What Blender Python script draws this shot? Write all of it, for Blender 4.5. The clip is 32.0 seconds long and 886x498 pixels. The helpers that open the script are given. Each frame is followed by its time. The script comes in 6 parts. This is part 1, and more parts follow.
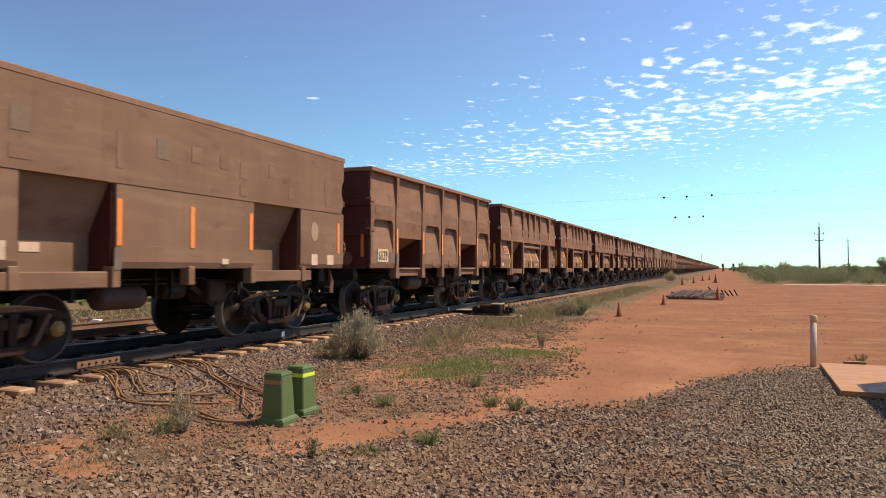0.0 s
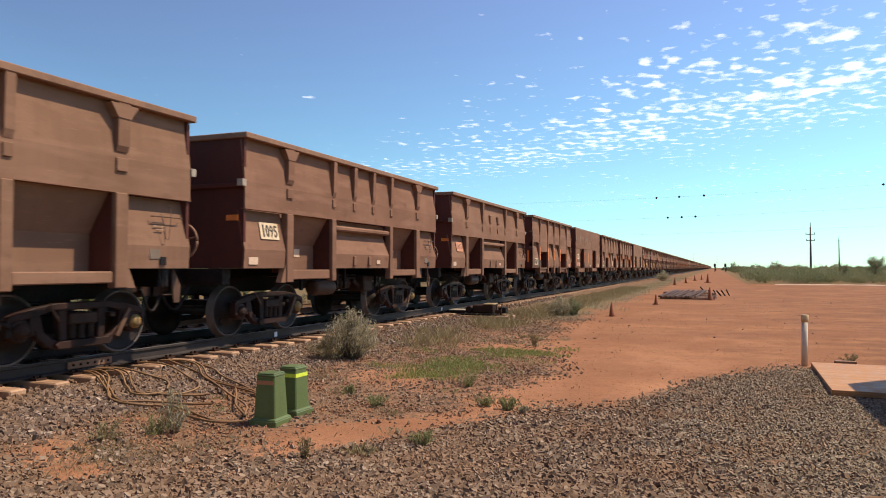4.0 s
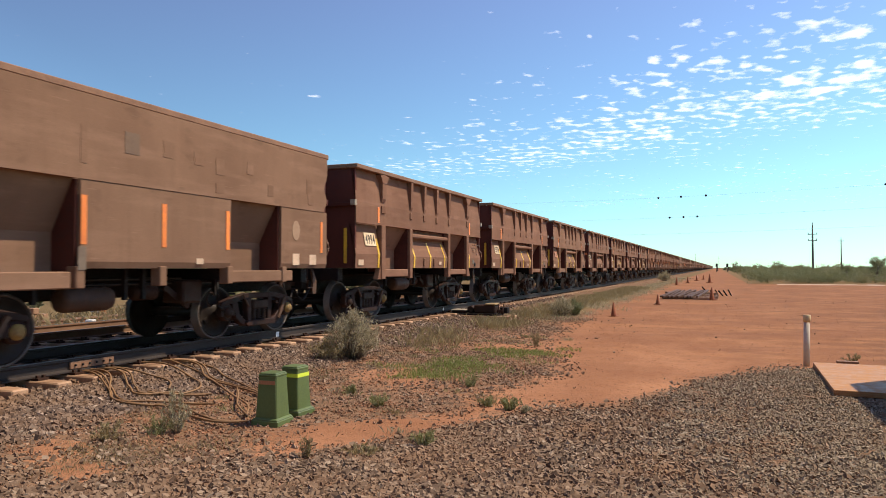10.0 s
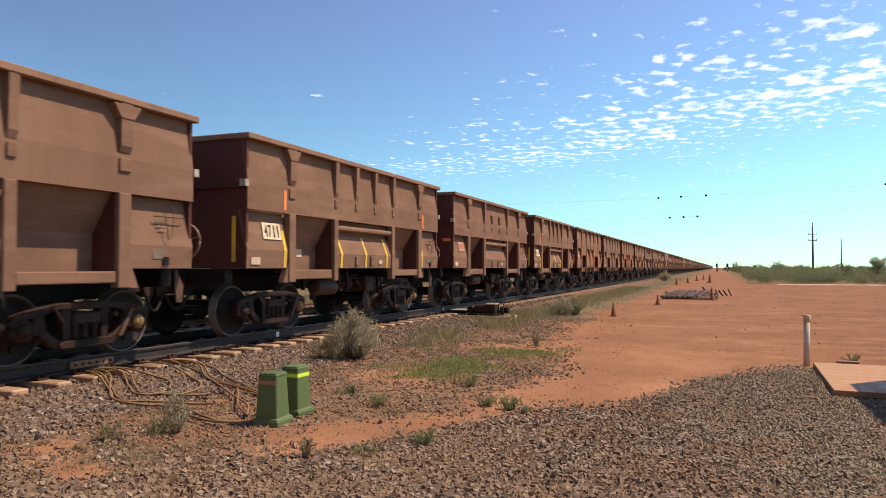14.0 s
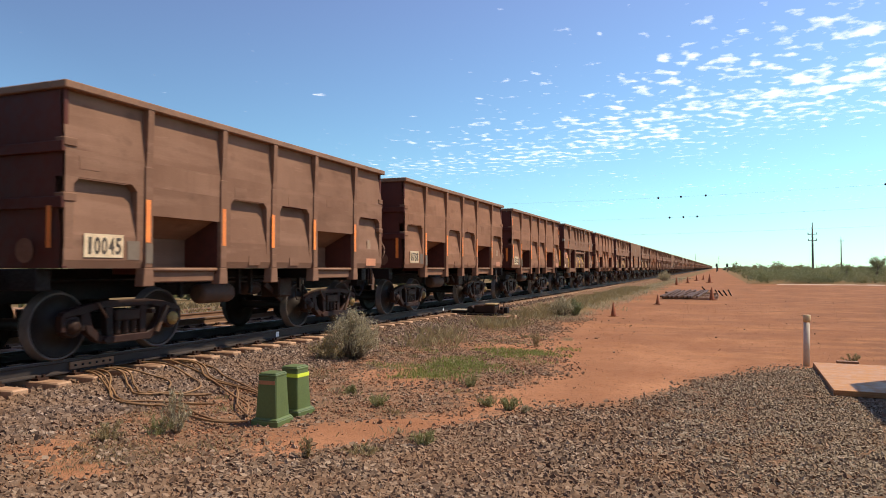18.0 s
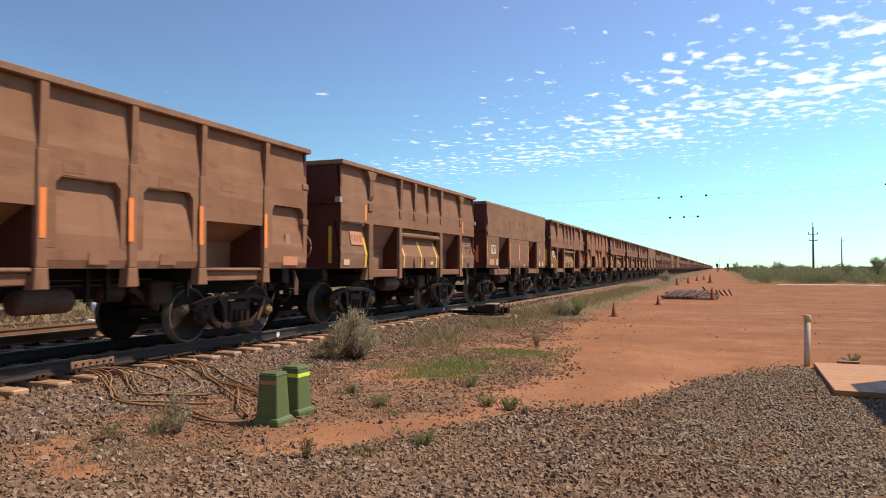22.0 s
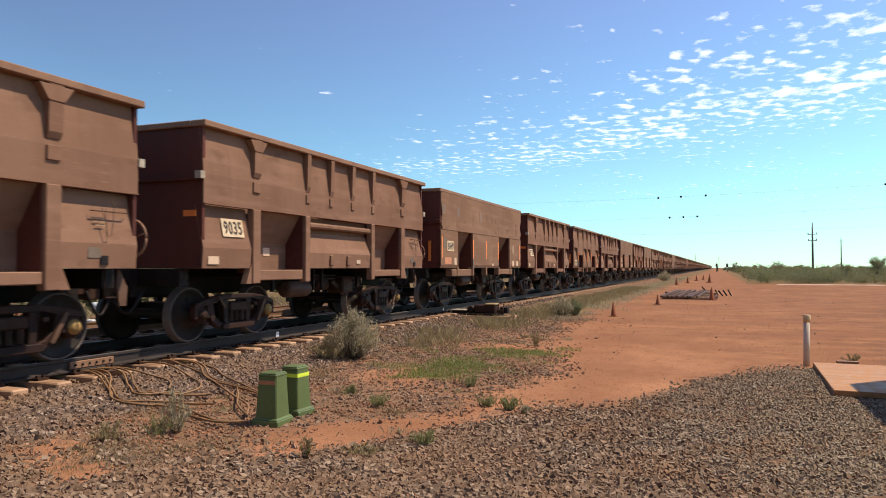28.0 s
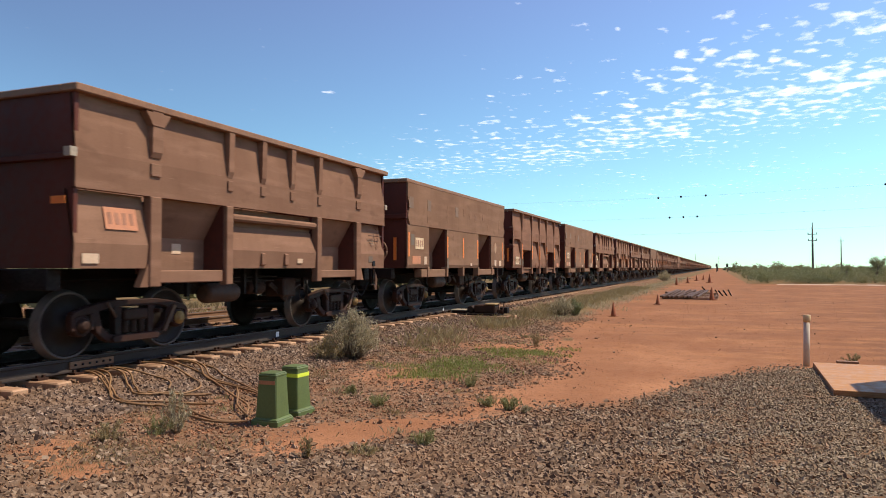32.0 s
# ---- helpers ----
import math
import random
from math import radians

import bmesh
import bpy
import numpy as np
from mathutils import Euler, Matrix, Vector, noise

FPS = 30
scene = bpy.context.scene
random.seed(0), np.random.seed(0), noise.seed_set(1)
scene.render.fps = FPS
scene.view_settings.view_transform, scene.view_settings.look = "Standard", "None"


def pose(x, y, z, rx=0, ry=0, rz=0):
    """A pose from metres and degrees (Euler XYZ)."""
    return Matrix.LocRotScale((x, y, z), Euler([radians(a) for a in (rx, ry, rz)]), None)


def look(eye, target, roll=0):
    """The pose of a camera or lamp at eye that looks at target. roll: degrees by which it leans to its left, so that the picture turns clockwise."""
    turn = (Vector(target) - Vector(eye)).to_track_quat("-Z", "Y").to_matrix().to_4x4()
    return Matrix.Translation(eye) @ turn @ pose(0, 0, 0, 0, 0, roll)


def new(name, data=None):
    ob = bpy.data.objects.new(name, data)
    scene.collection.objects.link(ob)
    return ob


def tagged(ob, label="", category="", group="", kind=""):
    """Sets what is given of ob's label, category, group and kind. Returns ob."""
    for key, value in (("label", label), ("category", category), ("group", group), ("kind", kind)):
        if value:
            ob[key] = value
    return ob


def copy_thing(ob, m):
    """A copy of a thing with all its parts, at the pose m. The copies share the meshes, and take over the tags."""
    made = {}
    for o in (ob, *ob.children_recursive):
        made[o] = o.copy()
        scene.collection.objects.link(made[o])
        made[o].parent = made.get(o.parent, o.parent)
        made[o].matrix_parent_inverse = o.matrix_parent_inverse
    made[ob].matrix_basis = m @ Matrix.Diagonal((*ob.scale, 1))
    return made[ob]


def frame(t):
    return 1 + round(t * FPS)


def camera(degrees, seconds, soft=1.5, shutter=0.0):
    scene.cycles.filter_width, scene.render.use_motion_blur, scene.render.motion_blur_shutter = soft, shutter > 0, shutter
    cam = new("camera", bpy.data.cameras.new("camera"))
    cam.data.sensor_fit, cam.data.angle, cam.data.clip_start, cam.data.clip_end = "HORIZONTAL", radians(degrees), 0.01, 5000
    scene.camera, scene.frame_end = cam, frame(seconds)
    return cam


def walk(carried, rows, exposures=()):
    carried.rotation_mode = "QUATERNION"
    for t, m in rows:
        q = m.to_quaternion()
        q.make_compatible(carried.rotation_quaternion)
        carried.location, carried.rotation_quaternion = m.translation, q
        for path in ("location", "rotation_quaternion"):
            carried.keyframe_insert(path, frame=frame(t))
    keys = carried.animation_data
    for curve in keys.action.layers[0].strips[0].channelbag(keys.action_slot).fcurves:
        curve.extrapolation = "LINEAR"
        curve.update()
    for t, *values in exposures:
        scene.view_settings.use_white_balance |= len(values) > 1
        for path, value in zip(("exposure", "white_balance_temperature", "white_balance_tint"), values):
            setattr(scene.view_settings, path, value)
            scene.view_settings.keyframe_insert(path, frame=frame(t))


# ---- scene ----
import functools

# The camera turns on one spot beside the line; x is across the track, y along it, z up from the ground.
EYE = (0.0, 0.0, 1.7)
LENS = 64.6
YAW = 21.40
PITCH = 1.525
# seconds and the small turns to the left, in degrees
TURNS = [(0.0, 0.43), (0.5, 0.416), (1.0, 0.333), (1.5, 0.166), (2.0, 0.046), (2.5, 0.0), (3.0, -0.032), (3.5, -0.079),
         (5.5, -0.231), (6.0, -0.24), (6.5, -0.263), (7.0, -0.277), (7.5, -0.231), (8.0, -0.079), (8.5, -0.023), (9.0, 0.0),
         (11.0, 0.01), (12.0, 0.037), (13.0, 0.032), (14.0, 0.01), (16.5, 0.0), (20.5, 0.0), (21.5, 0.037), (22.5, 0.037),
         (24.0, 0.0), (28.0, 0.0), (32.0, 0.0)]
cam = camera(LENS, 32.0, 0.95, 0.12)
walk(cam, [(t, pose(*EYE, 90 + PITCH, 0, YAW + a)) for t, a in TURNS])

# ---- daylight ----
SUN_ELEVATION, SUN_TURN = 56.0, 30.0          # degrees; the turn runs from +x towards +y
sun_way = Vector((math.cos(radians(SUN_ELEVATION)) * math.cos(radians(SUN_TURN)),
                  math.cos(radians(SUN_ELEVATION)) * math.sin(radians(SUN_TURN)), math.sin(radians(SUN_ELEVATION))))
world = bpy.data.worlds.new("sky")
scene.world = world
world.use_nodes = True
wt = world.node_tree
sky = wt.nodes.new("ShaderNodeTexSky")
sky.sky_type, sky.sun_disc = "NISHITA", False
sky.sun_elevation, sky.sun_rotation = radians(SUN_ELEVATION), radians(90 - SUN_TURN)
sky.air_density, sky.dust_density, sky.ozone_density = 1.0, 0.0, 2.0
wt.nodes["Background"].inputs[1].default_value = 0.135
tint = wt.nodes.new("ShaderNodeMix")
tint.data_type, tint.blend_type = "RGBA", "MULTIPLY"
tint.inputs[0].default_value = 1.0
height = wt.nodes.new("ShaderNodeSeparateXYZ")
wt.links.new(wt.nodes.new("ShaderNodeTexCoord").outputs["Generated"], height.inputs[0])
air = wt.nodes.new("ShaderNodeValToRGB")
air.color_ramp.elements[0].position, air.color_ramp.elements[0].color = 0.0, (0.56, 0.90, 0.98, 1)
air.color_ramp.elements[1].position, air.color_ramp.elements[1].color = 0.42, (0.83, 0.735, 0.845, 1)
hazy = air.color_ramp.elements.new(0.10)
hazy.color = (0.67, 0.95, 1.01, 1)
wt.links.new(height.outputs[2], air.inputs[0])
wt.links.new(air.outputs[0], tint.inputs[7])
wt.links.new(sky.outputs[0], tint.inputs[6])
# the sky grows brighter towards the sun
near_sun = wt.nodes.new("ShaderNodeVectorMath")
near_sun.operation = "DOT_PRODUCT"
near_sun.inputs[1].default_value = sun_way
wt.links.new(height.inputs[0].links[0].from_socket, near_sun.inputs[0])
glow = wt.nodes.new("ShaderNodeMapRange")
glow.inputs[1].default_value, glow.inputs[2].default_value, glow.inputs[3].default_value, glow.inputs[4].default_value = 0.05, 1.0, 0.90, 1.65
wt.links.new(near_sun.outputs["Value"], glow.inputs[0])
lit = wt.nodes.new("ShaderNodeVectorMath")
lit.operation = "SCALE"
wt.links.new(tint.outputs[2], lit.inputs[0])
wt.links.new(glow.outputs[0], lit.inputs["Scale"])
wt.links.new(lit.outputs[0], wt.nodes["Background"].inputs[0])
sun_data = bpy.data.lights.new("sun", "SUN")
sun_data.energy, sun_data.angle, sun_data.color = 5.0, radians(0.53), (1.0, 0.90, 0.74)
sun = new("sun", sun_data)
sun.matrix_world = look(sun_way * 50, (0, 0, 0))
scene.view_settings.exposure = 0.19

# ---- materials ----


def shader(name, base, rough=0.8, metal=0.0):
    m = bpy.data.materials.new(name)
    m.use_nodes = True
    b = m.node_tree.nodes["Principled BSDF"]
    b.inputs["Base Color"].default_value = (*base, 1)
    b.inputs["Roughness"].default_value = rough
    b.inputs["Metallic"].default_value = metal
    return m, m.node_tree, b


def node(t, kind, **values):
    n = t.nodes.new(kind)
    for k, v in values.items():
        n.inputs[k].default_value = v
    return n


def mix_colour(t, fac, a, b, mode="MIX"):
    n = t.nodes.new("ShaderNodeMix")
    n.data_type, n.blend_type = "RGBA", mode
    for socket, v in ((n.inputs[0], fac), (n.inputs[6], a), (n.inputs[7], b)):
        if isinstance(v, bpy.types.NodeSocket):
            t.links.new(v, socket)
        elif isinstance(v, (int, float)):
            socket.default_value = v
        else:
            socket.default_value = (*v, 1)
    return n.outputs[2]


def sums(t, op, a, b=0.0, clamp=False):
    n = t.nodes.new("ShaderNodeMath")
    n.operation, n.use_clamp = op, clamp
    for i, v in enumerate((a, b)):
        if isinstance(v, bpy.types.NodeSocket):
            t.links.new(v, n.inputs[i])
        else:
            n.inputs[i].default_value = v
    return n.outputs[0]


def ramp(t, fac, lo, hi):
    n = t.nodes.new("ShaderNodeMapRange")
    n.inputs[1].default_value, n.inputs[2].default_value = lo, hi
    t.links.new(fac, n.inputs[0])
    return n.outputs[0]


def grain(t, scale, detail=4.0, where=None, stretch=None):
    n = node(t, "ShaderNodeTexNoise", Scale=scale, Detail=detail)
    if where is None:
        where = t.nodes.new("ShaderNodeTexCoord").outputs["Object"]
    if stretch:
        mp = t.nodes.new("ShaderNodeMapping")
        mp.inputs["Scale"].default_value = stretch
        t.links.new(where, mp.inputs[0])
        where = mp.outputs[0]
    t.links.new(where, n.inputs["Vector"])
    return n.outputs["Fac"]


def relief(t, b, height, strength=0.3, distance=0.01):
    n = node(t, "ShaderNodeBump", Strength=strength, Distance=distance)
    t.links.new(height, n.inputs["Height"])
    t.links.new(n.outputs[0], b.inputs["Normal"])


def weathered(name, base, second, rough=0.75, metal=0.0, big=1.2, small=14.0, streak=None, bump=0.15, random_tint=0.12, dent=0.0):
    """Paint, steel, timber and the like: two scales of stains over the base colour, and a little relief."""
    m, t, b = shader(name, base, rough, metal)
    f1 = ramp(t, grain(t, big, 5, stretch=streak), 0.35, 0.7)
    f2 = ramp(t, grain(t, small, 5), 0.4, 0.75)
    c = mix_colour(t, f1, base, second)
    c = mix_colour(t, sums(t, "MULTIPLY", f2, 0.45), c, tuple(min(1, v * 1.35) for v in base))
    info = t.nodes.new("ShaderNodeObjectInfo")
    hv = t.nodes.new("ShaderNodeHueSaturation")
    t.links.new(sums(t, "ADD", sums(t, "MULTIPLY", info.outputs["Random"], 2 * random_tint), 1 - random_tint), hv.inputs["Value"])
    t.links.new(c, hv.inputs["Color"])
    t.links.new(hv.outputs[0], b.inputs["Base Color"])
    t.links.new(ramp(t, f2, -1.0, 1.2), b.inputs["Roughness"]) if metal < 0.5 and rough > 0.7 else None
    if rough > 0.7:
        b.inputs["Specular IOR Level"].default_value = 0.15
    if dent:
        # sheet that has been knocked about: slow waves under the fine grain
        relief(t, b, sums(t, "ADD", grain(t, 1.3, 2), sums(t, "MULTIPLY", grain(t, small * 3, 6), 0.08)), dent, 0.05)
    else:
        relief(t, b, grain(t, small * 3, 6), bump, 0.006)
    return m


def wagon_paint(name, base, second):
    """Brown wagon paint under ore dust: slow stains, runs down the sheet, pale smears along it and fine scrapes."""
    m, t, b = shader(name, base, 0.88)
    b.inputs["Specular IOR Level"].default_value = 0.12
    info = t.nodes.new("ShaderNodeObjectInfo")
    shift = t.nodes.new("ShaderNodeVectorMath")
    shift.operation = "ADD"
    t.links.new(t.nodes.new("ShaderNodeTexCoord").outputs["Object"], shift.inputs[0])
    t.links.new(sums(t, "MULTIPLY", info.outputs["Random"], 37.0), shift.inputs[1])
    p = shift.outputs[0]
    pale = tuple(min(1, v * 1.22 + 0.012) for v in base)
    dark = tuple(v * 0.62 for v in second)
    c = mix_colour(t, ramp(t, grain(t, 0.8, 5, p, (1, 1, 0.6)), 0.38, 0.66), base, second)
    c = mix_colour(t, sums(t, "MULTIPLY", ramp(t, grain(t, 6.0, 5, p, (1, 1, 0.10)), 0.50, 0.72), 0.50), c, second)
    c = mix_colour(t, sums(t, "MULTIPLY", ramp(t, grain(t, 2.2, 6, p, (1, 0.30, 2.4)), 0.50, 0.70), 0.50), c, pale)
    c = mix_colour(t, sums(t, "MULTIPLY", ramp(t, grain(t, 3.1, 6, p, (1, 0.6, 1.2)), 0.60, 0.72), 0.45), c, dark)
    c = mix_colour(t, sums(t, "MULTIPLY", ramp(t, grain(t, 16.0, 3, p, (1, 0.16, 2.0)), 0.66, 0.74), 0.26), c, tuple(min(1, v * 1.5 + 0.03) for v in base))
    c = mix_colour(t, sums(t, "MULTIPLY", ramp(t, grain(t, 70.0, 3, p), 0.45, 0.75), 0.30), c, dark)
    hv = t.nodes.new("ShaderNodeHueSaturation")
    t.links.new(sums(t, "ADD", sums(t, "MULTIPLY", info.outputs["Random"], 0.08), 0.96), hv.inputs["Value"])
    t.links.new(c, hv.inputs["Color"])
    t.links.new(hv.outputs[0], b.inputs["Base Color"])
    relief(t, b, sums(t, "ADD", grain(t, 1.5, 2, p), sums(t, "MULTIPLY", grain(t, 40, 5, p), 0.06)), 0.30, 0.05)
    return m


PAINT = wagon_paint("ore_dusted_paint", (0.254, 0.131, 0.076), (0.198, 0.100, 0.057))
PAINT_WARM = wagon_paint("orange_dusted_paint", (0.282, 0.136, 0.075), (0.221, 0.103, 0.056))
PAINT_DARK = wagon_paint("darker_brown_paint", (0.250, 0.124, 0.073), (0.195, 0.094, 0.055))
PAINT_TAN = wagon_paint("tan_dusted_paint", (0.247, 0.133, 0.077), (0.196, 0.103, 0.059))
PAINT_GREY = wagon_paint("grey_brown_paint", (0.248, 0.128, 0.076), (0.193, 0.096, 0.056))
FRAME = weathered("dusty_cast_frame", (0.046, 0.020, 0.013), (0.014, 0.008, 0.006), 0.85, 0.0, big=3, small=25)
OCHRE = weathered("ochre_lit_bearing", (0.36, 0.20, 0.045), (0.20, 0.11, 0.035), 0.7, big=6, small=30)
# dark red of the end walls; in the bays it stands in for shade
PAINT_RED_SHADE = weathered("oxide_red_and_shade", (0.112, 0.034, 0.022), (0.072, 0.022, 0.015), 0.8, big=1.0, small=9, streak=(1, 1, 0.35), random_tint=0.1)
RIM = weathered("dust_caked_rim", (0.27, 0.14, 0.078), (0.19, 0.098, 0.056), 0.95, big=2.0, small=18, random_tint=0.05)
# near black: the deep shade under the wagons is put into this colour
STEEL = weathered("near_black_steel", (0.012, 0.009, 0.008), (0.026, 0.016, 0.012), 0.75, 0.0, big=3, small=25)
CAST = weathered("rusty_cast_steel", (0.052, 0.024, 0.014), (0.022, 0.011, 0.007), 0.85, 0.0, big=3, small=25)
DUSTY = weathered("dusty_brown_fitting", (0.13, 0.068, 0.040), (0.07, 0.037, 0.023), 0.85, big=4, small=30)
TANK = weathered("dusty_tank_paint", (0.100, 0.052, 0.032), (0.060, 0.032, 0.020), 0.8, big=3, small=25)
TYRE = weathered("bright_worn_tyre", (0.135, 0.102, 0.080), (0.075, 0.054, 0.041), 0.6, 0.3, big=4, small=30)
TREAD = weathered("worn_wheel_steel", (0.036, 0.025, 0.019), (0.020, 0.014, 0.011), 0.72, 0.15, big=4, small=30)
RAIL_RUSTY = weathered("rust_dusted_rail", (0.26, 0.15, 0.09), (0.17, 0.095, 0.06), 0.9, big=2, small=30)
RAIL_STEEL = weathered("rail_steel", (0.046, 0.034, 0.028), (0.032, 0.024, 0.020), 0.9, 0.0, big=2, small=30)
RAIL_TOP = weathered("polished_rail_head", (0.16, 0.125, 0.105), (0.11, 0.085, 0.07), 0.55, 0.3, big=2, small=30)
SLEEPER = weathered("dusty_concrete_sleeper", (0.42, 0.245, 0.14), (0.28, 0.15, 0.085), 0.9, big=3, small=30)
ORANGE = weathered("orange_reflective_strip", (0.90, 0.225, 0.032), (0.72, 0.18, 0.032), 0.5, big=4, small=30)
YELLOW = weathered("yellow_reflective_strip", (0.80, 0.46, 0.03), (0.62, 0.33, 0.03), 0.5, big=4, small=30)
CREAM = weathered("dusty_white_plate", (0.68, 0.49, 0.29), (0.52, 0.35, 0.19), 0.7, big=6, small=40)
SALMON = weathered("dusty_orange_plate", (0.52, 0.20, 0.09), (0.42, 0.17, 0.085), 0.7, big=6, small=40)
INK = weathered("faded_black_lettering", (0.06, 0.045, 0.035), (0.10, 0.07, 0.05), 0.8, big=8, small=40)
FADED = weathered("faded_lettering", (0.33, 0.15, 0.085), (0.28, 0.13, 0.08), 0.8, big=8, small=40)
PAD = weathered("greyed_paint_square", (0.205, 0.126, 0.078), (0.175, 0.105, 0.064), 0.85, big=5, small=30)
PATCH = weathered("grey_green_paint_patch", (0.175, 0.128, 0.088), (0.15, 0.10, 0.068), 0.8, big=5, small=30)
EMBLEM = weathered("faded_emblem_paint", (0.36, 0.22, 0.13), (0.29, 0.165, 0.095), 0.8, big=8, small=40)
PALE = weathered("pale_small_sign", (0.60, 0.40, 0.25), (0.5, 0.32, 0.2), 0.7, big=6, small=40)
GREEN_BOX = weathered("green_moulded_plastic", (0.098, 0.128, 0.036), (0.080, 0.104, 0.028), 0.5, big=4, small=60, bump=0.05)
LIME = weathered("lime_reflective_tape", (0.62, 0.72, 0.05), (0.55, 0.62, 0.05), 0.4, big=6, small=40)
BROWN_TAPE = weathered("brown_reflective_tape", (0.40, 0.16, 0.07), (0.33, 0.13, 0.06), 0.5, big=6, small=40)
PVC = weathered("dusty_white_pipe", (0.55, 0.46, 0.36), (0.45, 0.36, 0.27), 0.8, big=3, small=30)
PIPE_CAP = weathered("yellowed_cap", (0.62, 0.42, 0.20), (0.5, 0.33, 0.16), 0.6, big=8, small=40)
PLY = weathered("pale_plywood", (0.43, 0.215, 0.092), (0.32, 0.148, 0.060), 0.75, big=1.5, small=12, streak=(0.3, 3, 3))
DARK_TIMBER = weathered("dark_weathered_timber", (0.13, 0.072, 0.045), (0.075, 0.043, 0.03), 0.9, big=2, small=15)
SAND = weathered("pale_sand", (0.52, 0.36, 0.24), (0.40, 0.24, 0.14), 0.95, big=0.5, small=6)
OLD_TIMBER = weathered("weathered_timber", (0.29, 0.165, 0.095), (0.19, 0.105, 0.062), 0.9, big=2, small=15)
POLE_WOOD = weathered("dark_pole_timber", (0.07, 0.055, 0.05), (0.05, 0.04, 0.038), 0.85, big=1, small=10)
CONE_MAT = weathered("faded_cone_plastic", (0.26, 0.082, 0.032), (0.18, 0.055, 0.026), 0.8, big=5, small=30)
MACHINE = weathered("dusty_tan_casting", (0.34, 0.225, 0.105), (0.22, 0.14, 0.07), 0.85, big=4, small=30)
GREY_STEEL = weathered("galvanised_steel", (0.40, 0.32, 0.23), (0.30, 0.23, 0.16), 0.75, 0.0, big=4, small=30)
HOSE = weathered("dusty_yellow_hose", (0.23, 0.118, 0.044), (0.16, 0.078, 0.032), 0.7, big=2, small=30)
WIRE = weathered("dull_wire", (0.30, 0.36, 0.40), (0.26, 0.32, 0.36), 0.6, big=1, small=10)
BALL = weathered("dark_marker_ball", (0.02, 0.02, 0.035), (0.03, 0.03, 0.04), 0.6, big=1, small=10)
# white paint; also the painted sunlight on the rail web
WHITE_PAINT_SUN = weathered("white_paint_and_sun", (0.75, 0.72, 0.68), (0.6, 0.57, 0.52), 0.7, big=8, small=40)
SHED_WALL = weathered("plain_shed_cladding", (0.5, 0.47, 0.42), (0.44, 0.41, 0.37), 0.7, big=1, small=10)


def rock_material(name, a, b_, c_, dust):
    """Loose stones: each piece takes its own tone."""
    m, t, b = shader(name, a, 0.9)
    b.inputs["Specular IOR Level"].default_value = 0.15
    geo = t.nodes.new("ShaderNodeNewGeometry")
    r = geo.outputs["Random Per Island"]
    c = mix_colour(t, ramp(t, r, 0.0, 0.6), a, b_)
    c = mix_colour(t, ramp(t, r, 0.78, 1.0), c, c_)
    c = mix_colour(t, ramp(t, grain(t, 1.1, 4, geo.outputs["Position"]), 0.42, 0.68), c, dust)
    c = mix_colour(t, sums(t, "MULTIPLY", grain(t, 90, 3, geo.outputs["Position"]), 0.5), c, tuple(v * 0.55 for v in a))
    t.links.new(c, b.inputs["Base Color"])
    return m


ROCK = rock_material("ballast_stone", (0.105, 0.066, 0.046), (0.240, 0.154, 0.103), (0.480, 0.345, 0.243), (0.245, 0.138, 0.075))
ROCK_BROWN = rock_material("brown_gravel", (0.120, 0.073, 0.045), (0.267, 0.171, 0.106), (0.468, 0.336, 0.226), (0.270, 0.151, 0.082))
ROCK_RED = rock_material("red_dusted_stone", (0.179, 0.092, 0.054), (0.336, 0.185, 0.108), (0.560, 0.381, 0.247), (0.403, 0.177, 0.085))
ROCK_GREY = rock_material("grey_gravel", (0.186, 0.131, 0.084), (0.335, 0.250, 0.161), (0.490, 0.392, 0.275), (0.300, 0.200, 0.120))


def leaf_material(name, a, b_, c_=None):
    m, t, b = shader(name, a, 0.65)
    geo = t.nodes.new("ShaderNodeNewGeometry")
    c = mix_colour(t, geo.outputs["Random Per Island"], a, b_)
    if c_:
        c = mix_colour(t, ramp(t, grain(t, 0.35, 3, geo.outputs["Position"]), 0.45, 0.65), c, c_)
    t.links.new(c, b.inputs["Base Color"])
    thin = t.nodes.new("ShaderNodeBsdfTranslucent")
    t.links.new(c, thin.inputs["Color"])
    mx = t.nodes.new("ShaderNodeMixShader")
    mx.inputs[0].default_value = 0.4
    t.links.new(b.outputs[0], mx.inputs[1])
    t.links.new(thin.outputs[0], mx.inputs[2])
    t.links.new(mx.outputs[0], t.nodes["Material Output"].inputs[0])
    return m


LEAF_GREY = leaf_material("grey_green_leaves", (0.27, 0.225, 0.12), (0.50, 0.41, 0.25))
LEAF_GREEN = leaf_material("fresh_green_grass", (0.18, 0.21, 0.045), (0.30, 0.31, 0.085))
LEAF_WEED = leaf_material("dull_green_leaves", (0.19, 0.185, 0.060), (0.33, 0.30, 0.13))
LEAF_DRY = leaf_material("dry_grass", (0.26, 0.19, 0.085), (0.36, 0.27, 0.13))
LEAF_SCRUB = leaf_material("scrub_leaves", (0.135, 0.146, 0.058), (0.245, 0.243, 0.105), (0.270, 0.240, 0.115))
STEM = weathered("grey_stems", (0.17, 0.13, 0.09), (0.12, 0.09, 0.06), 0.9)


